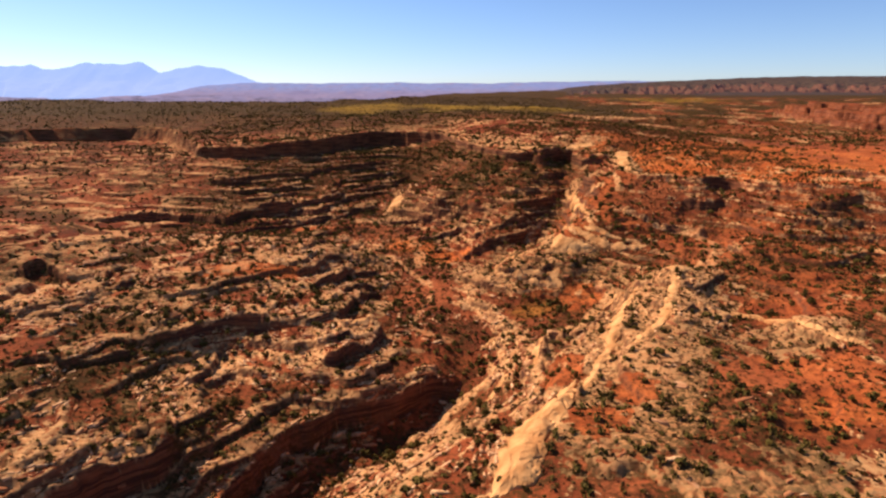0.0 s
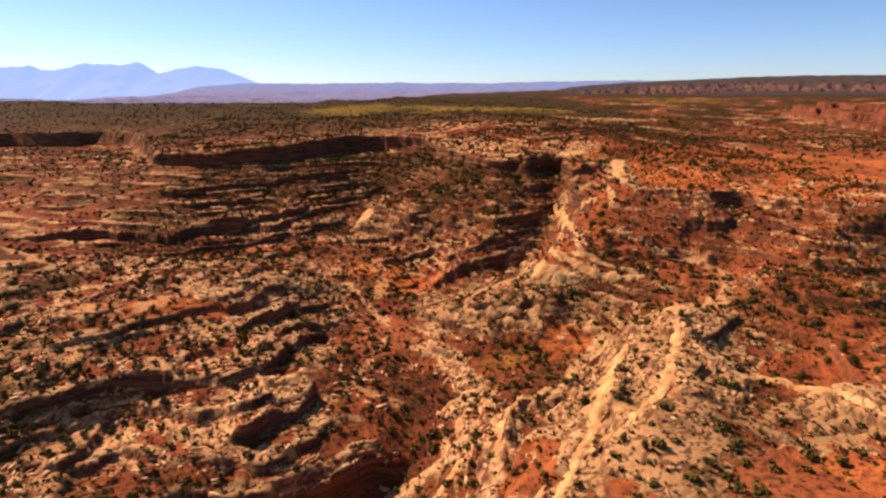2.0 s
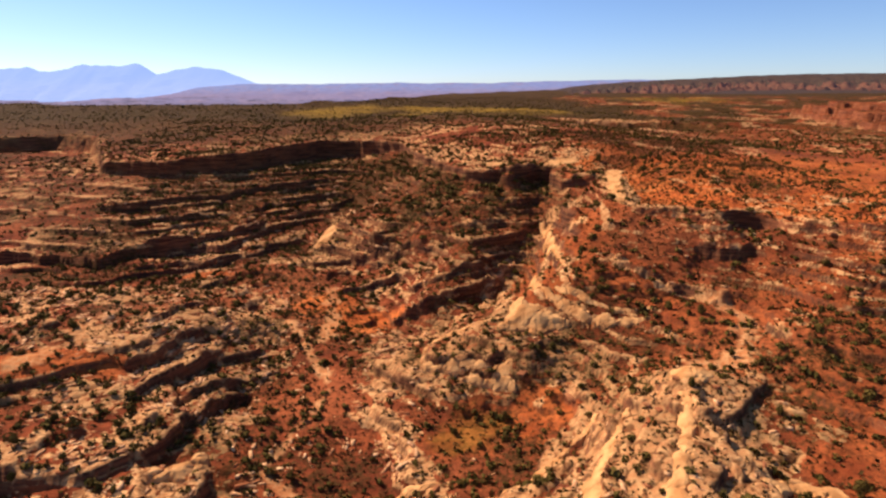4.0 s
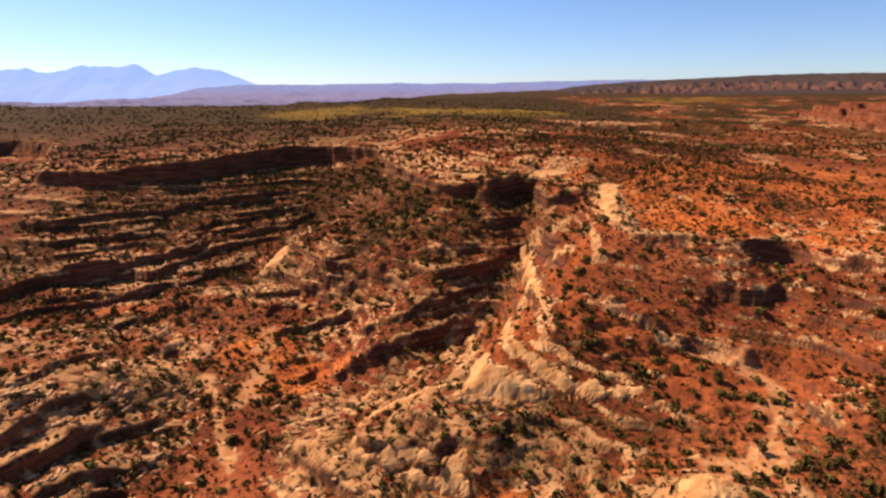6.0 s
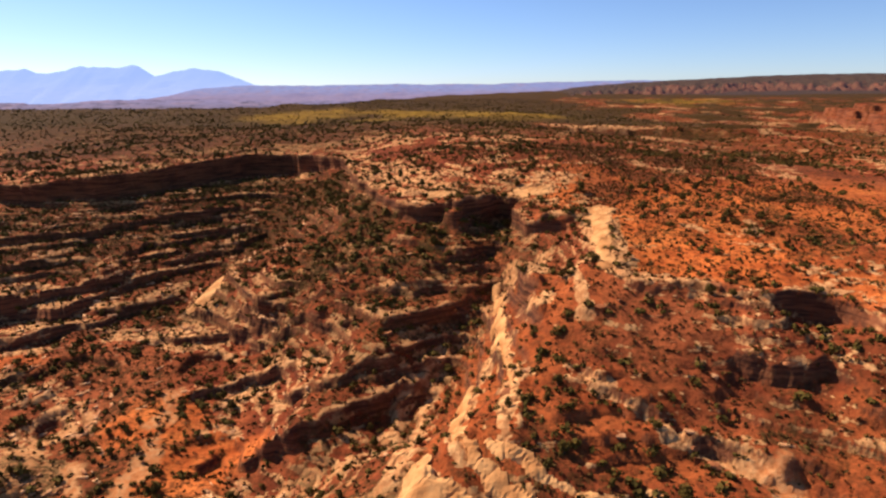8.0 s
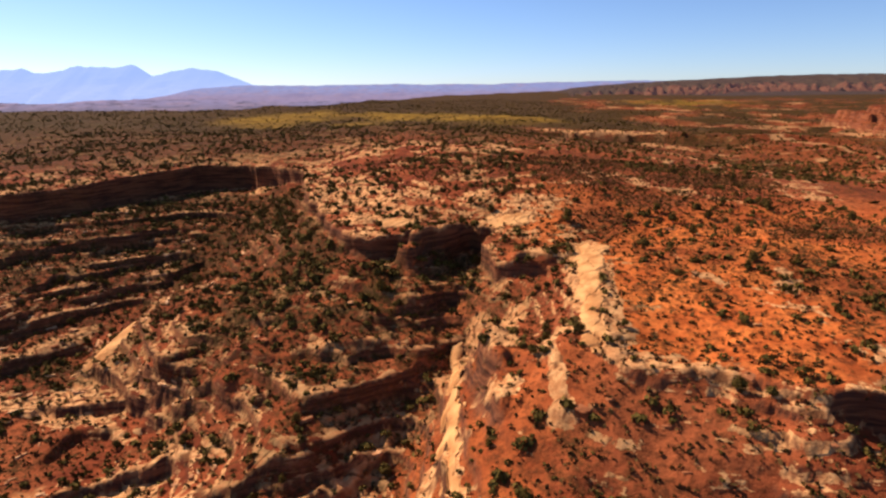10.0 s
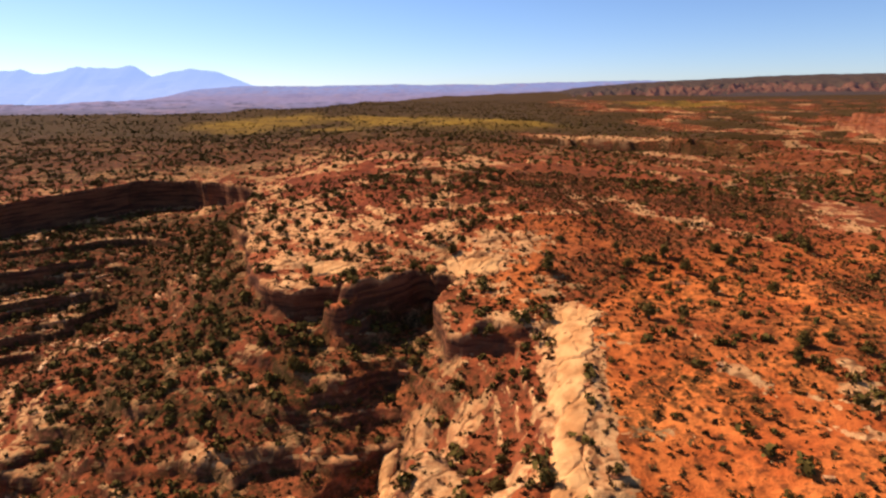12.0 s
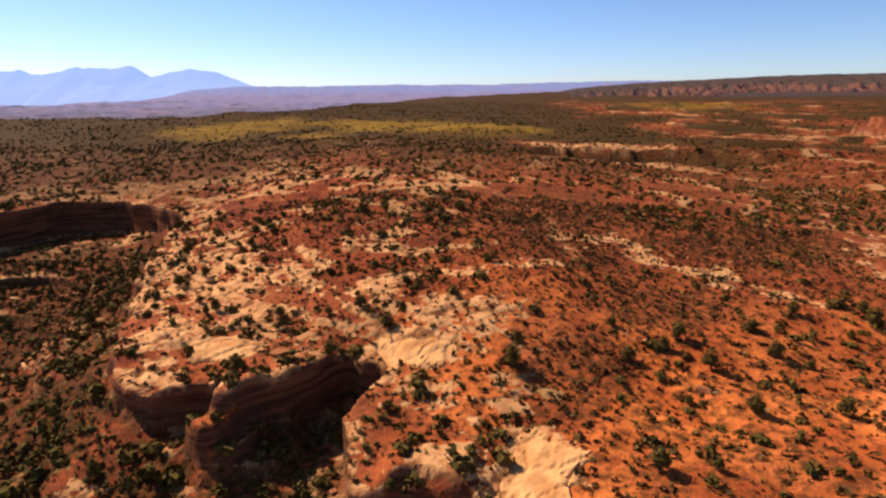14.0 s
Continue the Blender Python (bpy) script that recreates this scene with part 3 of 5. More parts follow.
def relief(gx, gy):
    """Over grid lines: the height of the ground, the distance from the rim (plus: above), and how much it is broken into blocks."""
    x, y = np.meshgrid(gx, gy)
    wx, wy = x + 2.2 * fbm(x, y, 14, 3, 31), y + 2.2 * fbm(x, y, 14, 3, 47)
    side = rim_side(wx, wy)
    low, high = coarse(low_sheet, gx, gy), coarse(high_sheet, gx, gy)
    near = step01(900, 500, np.hypot(x, y - 200))
    wash = coarse(wash_near, gx, gy)
    calm = step01(3, 12, wash)
    # evenly layered walls round the north-western basin
    band = step01(18, 2, x + 0.25 * (y - 260)) * step01(226, 238, y) * step01(-150, -120, x)
    band = np.maximum(band, step01(1.25, 0.75, np.minimum(np.hypot((x - 12) / 22, (y - 236) / 20), np.hypot((x + 10) / 20, (y - 250) / 14))))
    low = low + 0.7 + 1.1 * (1 - 0.5 * band) * fbm(x, y, 18, 3, 71) * near * calm
    firm = np.clip(0.45 + 0.9 * fbm(x, y, 30, 2, 83), 0.0, 0.55) * (0.2 + 0.8 * calm)
    firm = firm * (1 - 0.75 * step01(52, 58, x) * step01(145, 155, y) * step01(82, 74, x))
    low, lip_a = strata(low, x, y, 3.2, np.maximum(firm * (1 - band), 0.85 * band * np.clip(0.65 + 1.3 * fbm(x, y, 24, 2, 85), 0, 1)))
    steps, lip = ledge_steps(gx, gy)
    low = low + steps
    low, lip_b = strata(low, x + 300, y, 1.5, 0.9 * np.clip(0.6 + 1.2 * fbm(x, y, 20, 2, 89), 0, 1) * calm)
    high = high + (0.8 * fbm(x, y, 22, 3, 95)) * near + 3 * fbm(x, y, 160, 2, 97) * step01(40, 200, side)
    calm_east = 1 - 0.85 * step01(70, 84, x) * step01(350, 325, y)
    high, lip_c = strata(high, x, y, 1.3, 0.8 * near * calm_east * np.clip(0.5 + 1.5 * fbm(x, y, 25, 2, 99), 0, 1))
    # a shallow side canyon and a red butte on the tableland
    gully = y + 5 * fbm(x, y, 24, 3, 61) - np.interp(x, (100, 128, 182, 215), (504, 500, 495, 478))
    high = high - 7 * np.where(gully > 0, step01(3, 0, gully), step01(-42, -7, gully)) * step01(100, 116, x) * step01(228, 190, x)
    up = step01(-0.9, 0.7, side)
    z = low + (high - low) * up
    z = z + steps * up
    dy, dx = np.gradient(z, gy, gx)
    flat = step01(1.3, 0.6, np.hypot(dx, dy))
    # jointed blocks of bare rock
    bare = np.clip(0.5 + 1.6 * fbm(x, y, 26, 3, 101), 0, 1)
    bare = np.maximum(bare * calm * step01(6, 0, side), step01(28, 4, side) * step01(-3, 1, side) * np.clip(0.55 + 1.3 * fbm(x, y, 12, 3, 103), 0, 1))
    lip = np.maximum(lip, np.where(side < 0, np.maximum(lip_a, 0.8 * lip_b), 0.8 * lip_c) * near)
    bare = np.maximum(bare, 0.9 * lip)
    f1, f2, tone = cells(0.75 * wx + 0.6 * gradnoise(x / 2, y / 2, 7), wy, 2.9, 111)
    gap = np.clip((f2 - f1) / 0.55, 0, 1)
    crack = (1 - gap) * near
    z = z + bare * near * flat * (1 - 0.5 * band) * (gap * (0.2 + 0.8 * tone) - 0.4) * 0.42
    f1, f2, val = cells(x, y, 1.4, 121)
    z = z + near * flat * (0.15 + bare) * (np.clip((f2 - f1) / 0.35, 0, 1) * val - 0.3) * 0.22 + near * 0.12 * fbm(x, y, 2.2, 2, 131)
    tone = 0.62 * tone + 0.38 * val
    # beyond the tableland's far edge the country falls away and rises again to the foot of the mountains
    drop = step01(0, 260, y + 25 * fbm(x, y, 130, 3, 135) - np.interp(x, (-900, -380, -190, -125, -87, -70, 0, 240, 900), (640, 640, 640, 665, 870, 1210, 1900, 2500, 4000)))
    z = z - drop * 75
    return z, side, bare, lip, tone, crack


def line_near(x, y, line):
    best = np.full(x.shape, 1e9)
    for (ax, ay), (bx, by) in zip(line, line[1:]):
        t = np.clip(((x - ax) * (bx - ax) + (y - ay) * (by - ay)) / ((bx - ax) ** 2 + (by - ay) ** 2), 0, 1)
        best = np.minimum(best, np.hypot(x - ax - t * (bx - ax), y - ay - t * (by - ay)))
    return best


def wash_near(x, y):
    return np.minimum(line_near(x, y, [p[:2] for p in WASH]), line_near(x, y, [p[:2] for p in WEST_WASH]))


# ---- the ground: one sheet to the horizon ----
def lines(a, b, gap, lo, hi, growth):
    mid = list(np.arange(a, b + gap / 2, gap))
    g, out = gap, mid[:]
    while out[-1] < hi:
        g = min(g * growth, 160)
        out.append(out[-1] + g)
    g, front = gap, []
    v = a
    while v > lo:
        g = min(g * growth, 160)
        v -= g
        front.append(v)
    return np.array(front[::-1] + out)


GX, GY = lines(-115, 150, 0.5, -4200, 4200, 1.045), lines(62, 385, 0.5, -1200, 4850, 1.026)
GZ, SIDE, BARE, LIP, TONE, CRACK = relief(GX, GY)
XX, YY = np.meshgrid(GX, GY)


def height(x, y):
    """Height of the ground at places x, y (arrays)."""
    ix, iy = np.clip(np.searchsorted(GX, x) - 1, 0, len(GX) - 2), np.clip(np.searchsorted(GY, y) - 1, 0, len(GY) - 2)
    fx, fy = (x - GX[ix]) / (GX[ix + 1] - GX[ix]), (y - GY[iy]) / (GY[iy + 1] - GY[iy])
    return (GZ[iy, ix] * (1 - fx) + GZ[iy, ix + 1] * fx) * (1 - fy) + (GZ[iy + 1, ix] * (1 - fx) + GZ[iy + 1, ix + 1] * fx) * fy


def grid_value(field, x, y):
    return field[np.clip(np.searchsorted(GY, y), 0, len(GY) - 1), np.clip(np.searchsorted(GX, x), 0, len(GX) - 1)]


def boxed(x0, x1, y0, y1, shape):
    """A field that is zero outside a box, worked out inside it."""
    out = np.zeros_like(XX)
    i0, i1 = np.searchsorted(GX, (x0, x1))
    j0, j1 = np.searchsorted(GY, (y0, y1))
    if i1 > i0 and j1 > j0:
        out[j0:j1, i0:i1] = shape(XX[j0:j1, i0:i1], YY[j0:j1, i0:i1])
    return out


def blob(cx, cy, rx, ry, turn=0.0, soft=0.35):
    """A ragged oval patch, 1 inside."""
    c, s, r = math.cos(radians(turn)), math.sin(radians(turn)), 1.9 * max(rx, ry)

    def shape(x, y):
        u, v = ((x - cx) * c + (y - cy) * s) / rx, (-(x - cx) * s + (y - cy) * c) / ry
        return step01(1 + soft, 1 - soft, np.hypot(u, v) + 0.35 * fbm(x, y, max(rx, ry) * 0.7, 3, 201))
    return boxed(cx - r, cx + r, cy - r, cy + r, shape)


def near_line(line, width):
    lx, ly = [p[0] for p in line], [p[1] for p in line]
    return boxed(min(lx) - 3 * width, max(lx) + 3 * width, min(ly) - 3 * width, max(ly) + 3 * width,
                 lambda x, y: step01(width, width * 0.5, line_near(x + 1.5 * fbm(x, y, 9, 2, 205), y, line) + width * 1.1 * fbm(x, y, 6, 3, 207)))


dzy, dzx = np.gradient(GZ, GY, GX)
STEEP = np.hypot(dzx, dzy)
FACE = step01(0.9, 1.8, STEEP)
# pale bare rock: the cap along the rim, the crests and blocks; red soil elsewhere
BARE = BARE * (1 - 0.75 * step01(64, 74, XX) * step01(-4, 0, SIDE) * step01(240, 228, YY) - 0.6 * step01(66, 78, XX) * step01(-4, 0, SIDE) * step01(228, 240, YY))
BARE = BARE * (1 - 0.4 * step01(68, 80, XX) * step01(138, 155, YY) * step01(0, -4, SIDE))
ROCKY = 0.58 * BARE * step01(900, 500, np.hypot(XX, YY - 200)) + 0.25 * step01(0.45, 0.9, STEEP)
for cx, cy, rx, ry, turn, much in ((34, 98, 40, 15, 55, 0.95), (56, 134, 26, 12, 60, 0.95), (75, 112, 14, 7, 0, 0.9), (42, 184, 16, 7, 10, 0.9), (25, 171, 10, 5, 25, 0.8),
                                   (-45, 175, 30, 22, 20, 0.6), (-30, 197, 14, 11, 0, 0.85), (-40, 135, 34, 20, 15, 0.5), (62, 271, 18, 9, 10, 0.66), (28, 296, 20, 26, 60, 0.42), (45, 284, 20, 12, 0, 0.45),
                                   (75, 238, 3.2, 19, -4, 1.2), (77, 214, 8, 2.5, -20, 0.35), (85, 202, 18, 4, -20, 0.35), (130, 200, 40, 14, -15, 0.45), (5, 262, 22, 12, 20, 0.6),
                                   (-40, 385, 60, 14, 5, 0.7)):
    ROCKY = np.maximum(ROCKY, 0.85 * much * blob(cx, cy, rx, ry, turn))
SOFT, WARM = np.zeros_like(XX), np.zeros_like(XX)
# the layers under the rim are dark red and grown over, with few pale stones
UNDER = step01(21, 26, GZ) * step01(-0.5, -2.5, SIDE) * (1 - 0.8 * step01(48, 58, XX))
ROCKY = ROCKY * (1 - 0.3 * UNDER)
ROCKY = np.maximum(ROCKY, (0.95 - 0.2 * UNDER - 0.5 * step01(58, 66, XX) * step01(150, 165, YY) * step01(0, -3, SIDE)) * LIP * step01(1.6, 1.0, STEEP))
BRUSH = np.clip(0.3 + 1.2 * fbm(XX, YY, 60, 4, 211), 0, 1) * 0.45
BRUSH = np.maximum(BRUSH, np.clip(0.42 + 0.22 * step01(-12, 15, XX) + 1.6 * fbm(XX, YY, 30, 4, 213), 0.0, 1) * 0.9 * step01(0, -10, SIDE) * (1 + 0.35 * step01(-20, -40, XX)) * (1 - 0.4 * step01(50, 62, XX) * step01(84, 72, XX)))
BRUSH = np.maximum(BRUSH, 0.95 * UNDER * np.clip(0.85 + fbm(XX, YY, 20, 3, 217), 0.3, 1))
BRUSH = np.maximum(BRUSH, step01(300, 420, YY - 25 * step01(-10, 15, XX) + 25 * fbm(XX, YY, 50, 3, 219)) * step01(-4, 6, SIDE) * (1.12 + 0.33 * step01(400, 600, YY)) * (1 - 0.2 * step01(75, 105, XX) * step01(560, 400, YY)))
FIELD = np.zeros_like(XX)
for cx, cy, rx, ry, turn in ((97, 281, 9, 7, 0), (82, 266, 7, 8, 0), (92, 335, 14, 34, -15), (130, 262, 14, 10, 20), (26, 152, 8, 8, 40), (95, 150, 16, 12, 10),
                             (85, 300, 9, 12, 0), (117, 309, 14, 9, 0), (134, 315, 16, 10, 0), (145, 385, 16, 22, 0), (84, 341, 12, 20, -10), (165, 320, 26, 20, 0), (-30, 236, 22, 9, 0), (-100, 236, 40, 10, 0)):
    b = blob(cx, cy, rx, ry, turn)
    BRUSH, ROCKY = np.maximum(BRUSH, (0.6 if cy > 255 else 0.9) * b), ROCKY * (1 - 0.9 * b)
    FIELD = np.maximum(FIELD, b if cy > 255 else 0 * b)
BRUSH = np.maximum(BRUSH, 1.1 * blob(-60, 320, 90, 45, 10) * step01(0, -4, SIDE))
BRUSH = np.maximum(BRUSH, 0.75 * step01(10, 20, XX) * step01(74, 62, XX) * step01(136, 146, YY) * step01(-1, -3, SIDE) * np.clip(0.75 + 1.2 * fbm(XX, YY, 14, 3, 227), 0, 1))
GULLY = blob(-10, 318, 15, 34, -10) * step01(0, -3, SIDE)
# outcrops of pale rock, drawn out along the layers, over the near tableland
slabby = fbm(XX * 0.55, YY, 9, 3, 231) + 0.5 * fbm(XX, YY, 40, 2, 233)
ROCKY = np.maximum(ROCKY, 0.66 * step01(0.03, 0.25, slabby) * step01(-2, 4, SIDE) * step01(480, 380, YY) * step01(0.95, 0.5, BRUSH) * (1 - 0.75 * step01(70, 88, XX)))
SAND = np.maximum(0.8 * near_line([(-5.4, 158.9), (-3.7, 162.9), (-3.9, 169.8), (-5.6, 176.3), (-9.3, 182.7), (-13.5, 190), (-18.9, 201)], 1.3), 0.6 * near_line([p[:2] for p in WASH[6:9]], 1.0))
for line in ([(-160, 238), (-138, 221), (-114, 200)], [(-80, 163), (-59, 165), (-60, 190)], [(68, 157), (76, 158), (84, 172), (83, 182)], [(-12, 225), (-9, 207), (-8, 192)]):
    SAND = np.maximum(SAND, 0.7 * near_line(line, 2.2))
SAND = np.maximum(SAND, 0.3 * near_line([(88, 294), (88, 323), (79, 348), (69, 374), (46, 419), (25, 500)], 1.2))
GRASS = np.maximum(blob(5, 600, 120, 75, 0, 0.35), 0.8 * blob(380, 1050, 90, 130, 0, 0.3))
GRASS = GRASS * np.clip(0.7 + fbm(XX, YY, 60, 3, 221), 0, 1)
GRASS = np.maximum(0.8 * GRASS, 0.35 * blob(26, 152, 7, 5, 40))


BRUSH = np.maximum(BRUSH, 0.4 * blob(80, 285, 32, 34, 0) * step01(0, 3, SIDE) * np.clip(0.6 + 1.3 * fbm(XX, YY, 16, 3, 229), 0, 1))
BRUSH = np.maximum(BRUSH, 0.7 * blob(98, 232, 30, 26, 0) * step01(2, 6, SIDE) * step01(0.0, 0.35, fbm(XX, YY, 12, 3, 237)))
# smooth flats of blown soil among the rocks
for cx, cy, rx, ry, turn, gold in ((-12, 213, 8, 9, 10, 0.8), (0, 205, 9, 6, 15, 0.85), (-3, 199, 8, 4, 0, 0.7), (26, 152, 8, 6, 40, 0.2), (-54, 235, 8, 4, 0, 0.5), (-60, 165, 16, 5, 10, 0.5),
                                   (24, 105, 5, 7, -20, 0.3), (70, 97, 10, 7, 0, 0.4), (66, 85, 12, 6, 20, 0.5), (85, 128, 14, 8, 10, 0.2), (65, 190, 12, 8, -30, 0.25), (40, 155, 7, 6, 0, 0.5), (63, 97, 9, 7, 0, 0.1), (54, 94, 7, 5, 20, 0.1), (25, 82, 5, 6, -20, 0.4), (33.6, 92, 4, 5, 0, 0.4), (61, 79, 10, 6, 0, 0.1), (98, 139, 14, 8, 10, 0.05),
                                   (84, 124, 9, 6, 0, 0.1), (35, 254.5, 6, 3, 10, 0.15), (50, 252, 4, 2.5, 10, 0.2), (13, 268, 5, 4, 0, 0.1), (45, 261, 4, 2.5, 20, 0.2), (4, 262, 5, 4, 0, 0.2), 
                                   (50, 207, 13, 24, -10, 0.3), (62, 215, 8, 10, 0, 0.25), (80, 176, 14, 8, 0, 0.2)):
    b = blob(cx, cy, rx, ry, turn)
    SOFT, WARM = np.maximum(SOFT, b), np.maximum(WARM, gold * b)
BRUSH = np.maximum(BRUSH * (1 - 0.75 * LIP * step01(6, 2, SIDE) * (1 - GULLY)), 1.0 * GULLY)
ROCKY = ROCKY * (1 - 0.7 * GULLY)
ROCKY, BRUSH = ROCKY * (1 - 0.8 * SOFT), BRUSH * (1 - 0.6 * SOFT)
for tall, line in FINS:
    ROCKY = np.maximum(ROCKY, 0.95 * near_line(line, 1.8))
BRUSH = np.maximum(BRUSH, 1.15 * step01(236, 252, YY) * step01(0.5, -1.5, SIDE) * step01(64, 56, XX) * step01(-10, 10, XX) * np.clip(0.8 + fbm(XX, YY, 14, 3, 225), 0.2, 1))
east = step01(150, 260, XX) * step01(380, 480, YY) * step01(1500, 1100, YY)
streak = fbm(XX * 0.35, YY, 26, 4, 243)
BRUSH = BRUSH * (1 - east * step01(-0.1, 0.35, fbm(XX, YY, 70, 4, 245)) * 0.75)
ROCKY = np.maximum(ROCKY, east * 0.7 * step01(0.2, 0.45, streak))
GZ = GZ + east * 3.0 * (step01(0.0, 0.12, streak) - 0.5)
edge_y = np.interp(XX, (100, 128, 182, 215), (504, 500, 495, 478)) - 5 * fbm(XX, YY, 24, 3, 61)
pale = blob(148, 508, 46, 9, -5) * step01(85, 105, XX) * step01(2, 4, YY - edge_y)
# the side canyon's wall gets the dark face colour to stand for its shade
FACE = np.maximum(FACE, step01(-6, -3, YY - edge_y) * step01(3, 1, YY - edge_y) * step01(100, 116, XX) * step01(220, 195, XX))
ROCKY, BRUSH = np.maximum(ROCKY, 0.8 * pale), BRUSH * (1 - 0.9 * pale)
pale = blob(150, 455, 45, 9, -25)
ROCKY, BRUSH = np.maximum(ROCKY, 0.62 * pale), BRUSH * (1 - 0.6 * pale)


# broken pale belts across the tableland and along the eastern rim
for line, width, much in (([(151.8, 420.7), (164, 402), (164, 369), (160, 339), (155, 320), (146, 300)], 7.0, 0.55), ([(90, 303), (98, 310), (104.5, 297), (109, 293), (118, 284)], 4.0, 0.6),
                          ([(70, 289), (76, 290), (83, 291.5), (87, 292)], 2.2, 0.6), ([(91, 246), (92, 239), (95, 235), (98, 228)], 2.0, 0.55), ([(104, 236), (102, 228), (100, 217)], 2.4, 0.55),
                          ([(72.3, 214), (78.3, 212.5), (82.6, 211.5), (87.6, 208.5), (91.7, 207), (98, 208), (101.5, 207), (105, 203), (106, 196), (112, 191), (122, 187)], 1.7, 0.5)):
    b = near_line(line, width)
    ROCKY, BRUSH = np.maximum(ROCKY, much * b), BRUSH * (1 - 0.7 * b)


# golden blown sand on the near tableland and the eastern slopes; red earth in the canyon
GOLD = np.maximum(step01(-1, 5, SIDE) * step01(55, 80, XX) * (0.15 * step01(560, 420, YY) + 0.85 * step01(305, 260, YY)), 0.22 * blob(100, 160, 40, 30, 0))
GOLD = np.clip(GOLD * (0.8 + 0.7 * fbm(XX, YY, 30, 3, 241)), 0, 1)
GOLD = np.maximum(0.9 * GOLD, WARM) * (1 - 0.65 * FIELD)


# smooth bare slabs that lie on the slope: outline, rise of the crown, thickness of the lip, label
def along(line, width):
    """The outline of a rib of that width along a line, tapered at both ends."""
    p = dense(line, 3.0)
    d = np.gradient(p, axis=0)
    n = np.stack([-d[:, 1], d[:, 0]], 1) / np.linalg.norm(d, axis=1)[:, None]
    w = 0.5 * width * np.clip(np.sin(np.linspace(0.12, 0.94, len(p)) * np.pi), 0.3, 1)[:, None]
    return [tuple(q) for q in np.concatenate([p + n * w, (p - n * w)[::-1]])]


SLABS = [([(33, 178), (35, 181), (37.5, 186.5), (39, 188.5), (41.7, 184), (45.4, 180.5), (49.2, 178), (46, 176.5), (42, 176), (37, 176.5)], 1.5, 1.6, "smooth pale sandstone dome with a shadowed overhang"),
         (along([(43.5, 190), (46, 184.5), (49, 180.5), (53, 178), (58, 176.6), (63, 176), (66, 177)], 2.8), 0.6, 2.2, "long pale sandstone slab tapering to a dark overhang"),
         (along([(46, 189), (50, 185.5), (54, 182.5), (59, 179.5), (63, 178.2)], 1.8), 0.4, 0.8, "thin pale sandstone ledge above a longer slab"),
         (along([(17.1, 173), (18, 178.6), (21.9, 180.3), (28.2, 182.5), (33.4, 181.7)], 2.4), 0.6, 1.2, "curved pale sandstone slab along the saddle"),
         ([(16.7, 170), (20.7, 168.7), (26.5, 168.1), (29.5, 166.8), (29.8, 165.9), (22.7, 167.3), (17.8, 168.4)], 0.4, 2.2, "thick layered sandstone slab with an undercut front"),
         ([(30.5, 166.3), (34.8, 166.2), (34.4, 163.7), (31.3, 164.6)], 0.4, 1.8, "short undercut sandstone slab beside a thicker one"),
         ([(24.2, 165.4), (30.2, 164.3), (35.1, 162.5), (34.8, 160.9), (28.4, 163.7)], 0.4, 1.4, "low layered sandstone slab below a thicker one"),
         ([(-24, 137), (-22, 143), (-19, 145.5), (-17, 142), (-19, 137.5)], 1.2, 2.4, "flat-topped pale sandstone block casting a black shadow"),
         ([(60, 150), (62, 154), (66, 156), (69, 152), (66, 148), (62, 147)], 0.9, 0.8, "pale sandstone cap on the end of the ridge"),
         ([(6, 66), (8.5, 76), (12.5, 85), (16.5, 89), (21, 95), (25, 98.5), (24, 92), (22.5, 88), (19.6, 83), (16, 77), (13, 68)], 1.2, 1.6, "broad smooth bright sandstone rib along the ridge"),
         (along([(25, 93), (29, 99.5), (33, 107.5), (37, 116), (42.5, 129), (48, 139), (52, 146)], 2.4), 0.6, 1.2, "narrow bright sandstone rib along the crest of the ridge"),
         (along([(40, 110), (45, 115), (49.3, 118.5), (54, 128), (61, 144)], 2.2), 0.3, 0.5, "bright bare sandstone band across the ridge"),
         (along([(19.5, 110), (20.4, 114), (22, 120), (25, 129), (30, 134), (35, 135.5), (42, 143), (48, 149.5)], 2.0), 0.8, 1.0, "curved pale sandstone rib above the brown flat"),
         (along([(10, 131), (12.5, 135), (16, 138.5), (20, 138)], 1.8), 0.6, 0.8, "short curved sandstone rib beside the brown flat"),
         (along([(15.5, 116), (12.2, 114), (8.8, 110)], 2.0), 0.6, 0.8, "short pale sandstone rib above the pit"),
         (along([(63, 126), (72, 125), (77, 117), (80, 109), (84, 102)], 2.2), 0.3, 0.5, "low pale sandstone band on the red slope"),
         ([(74.8, 255), (77.5, 257.5), (80.5, 253.5), (79.3, 249.5), (78.2, 245), (76, 238), (73.6, 229), (72.4, 221), (70.5, 215.5), (69.3, 219), (70, 226), (71.6, 233), (73.4, 241), (74.4, 249)], 0.05, 0.8,
          "bright pale sandstone strip along the rim"),
         ([(35, 277.5), (40, 278.2), (45.2, 276.5), (44.5, 272.8), (40, 272.6), (37, 273.6)], 0.25, 0.5, "flat smooth sandstone pavement above the alcove"),
         ([(59.5, 275.5), (64, 274.5), (69, 272), (68, 269), (62, 270.5)], 0.3, 0.5, "broad pale sandstone pavement on the rim"),
         ([(-27, 257.5), (-25, 265), (-23.5, 274), (-20, 276), (-18, 266), (-21, 259)], 0.7, 1.0, "pale sloping slickrock face on the spur"),
         (along([(45.9, 211), (44.6, 202), (43.5, 194), (42.8, 189)], 2.4), 0.5, 0.7, "pale sandstone rib running up the ridge"),
         (along([(53, 243), (52.4, 230), (51.6, 218), (52, 206), (51.6, 197)], 1.3), 0.3, 0.6, "thin pale sandstone rib on the red ridge")]


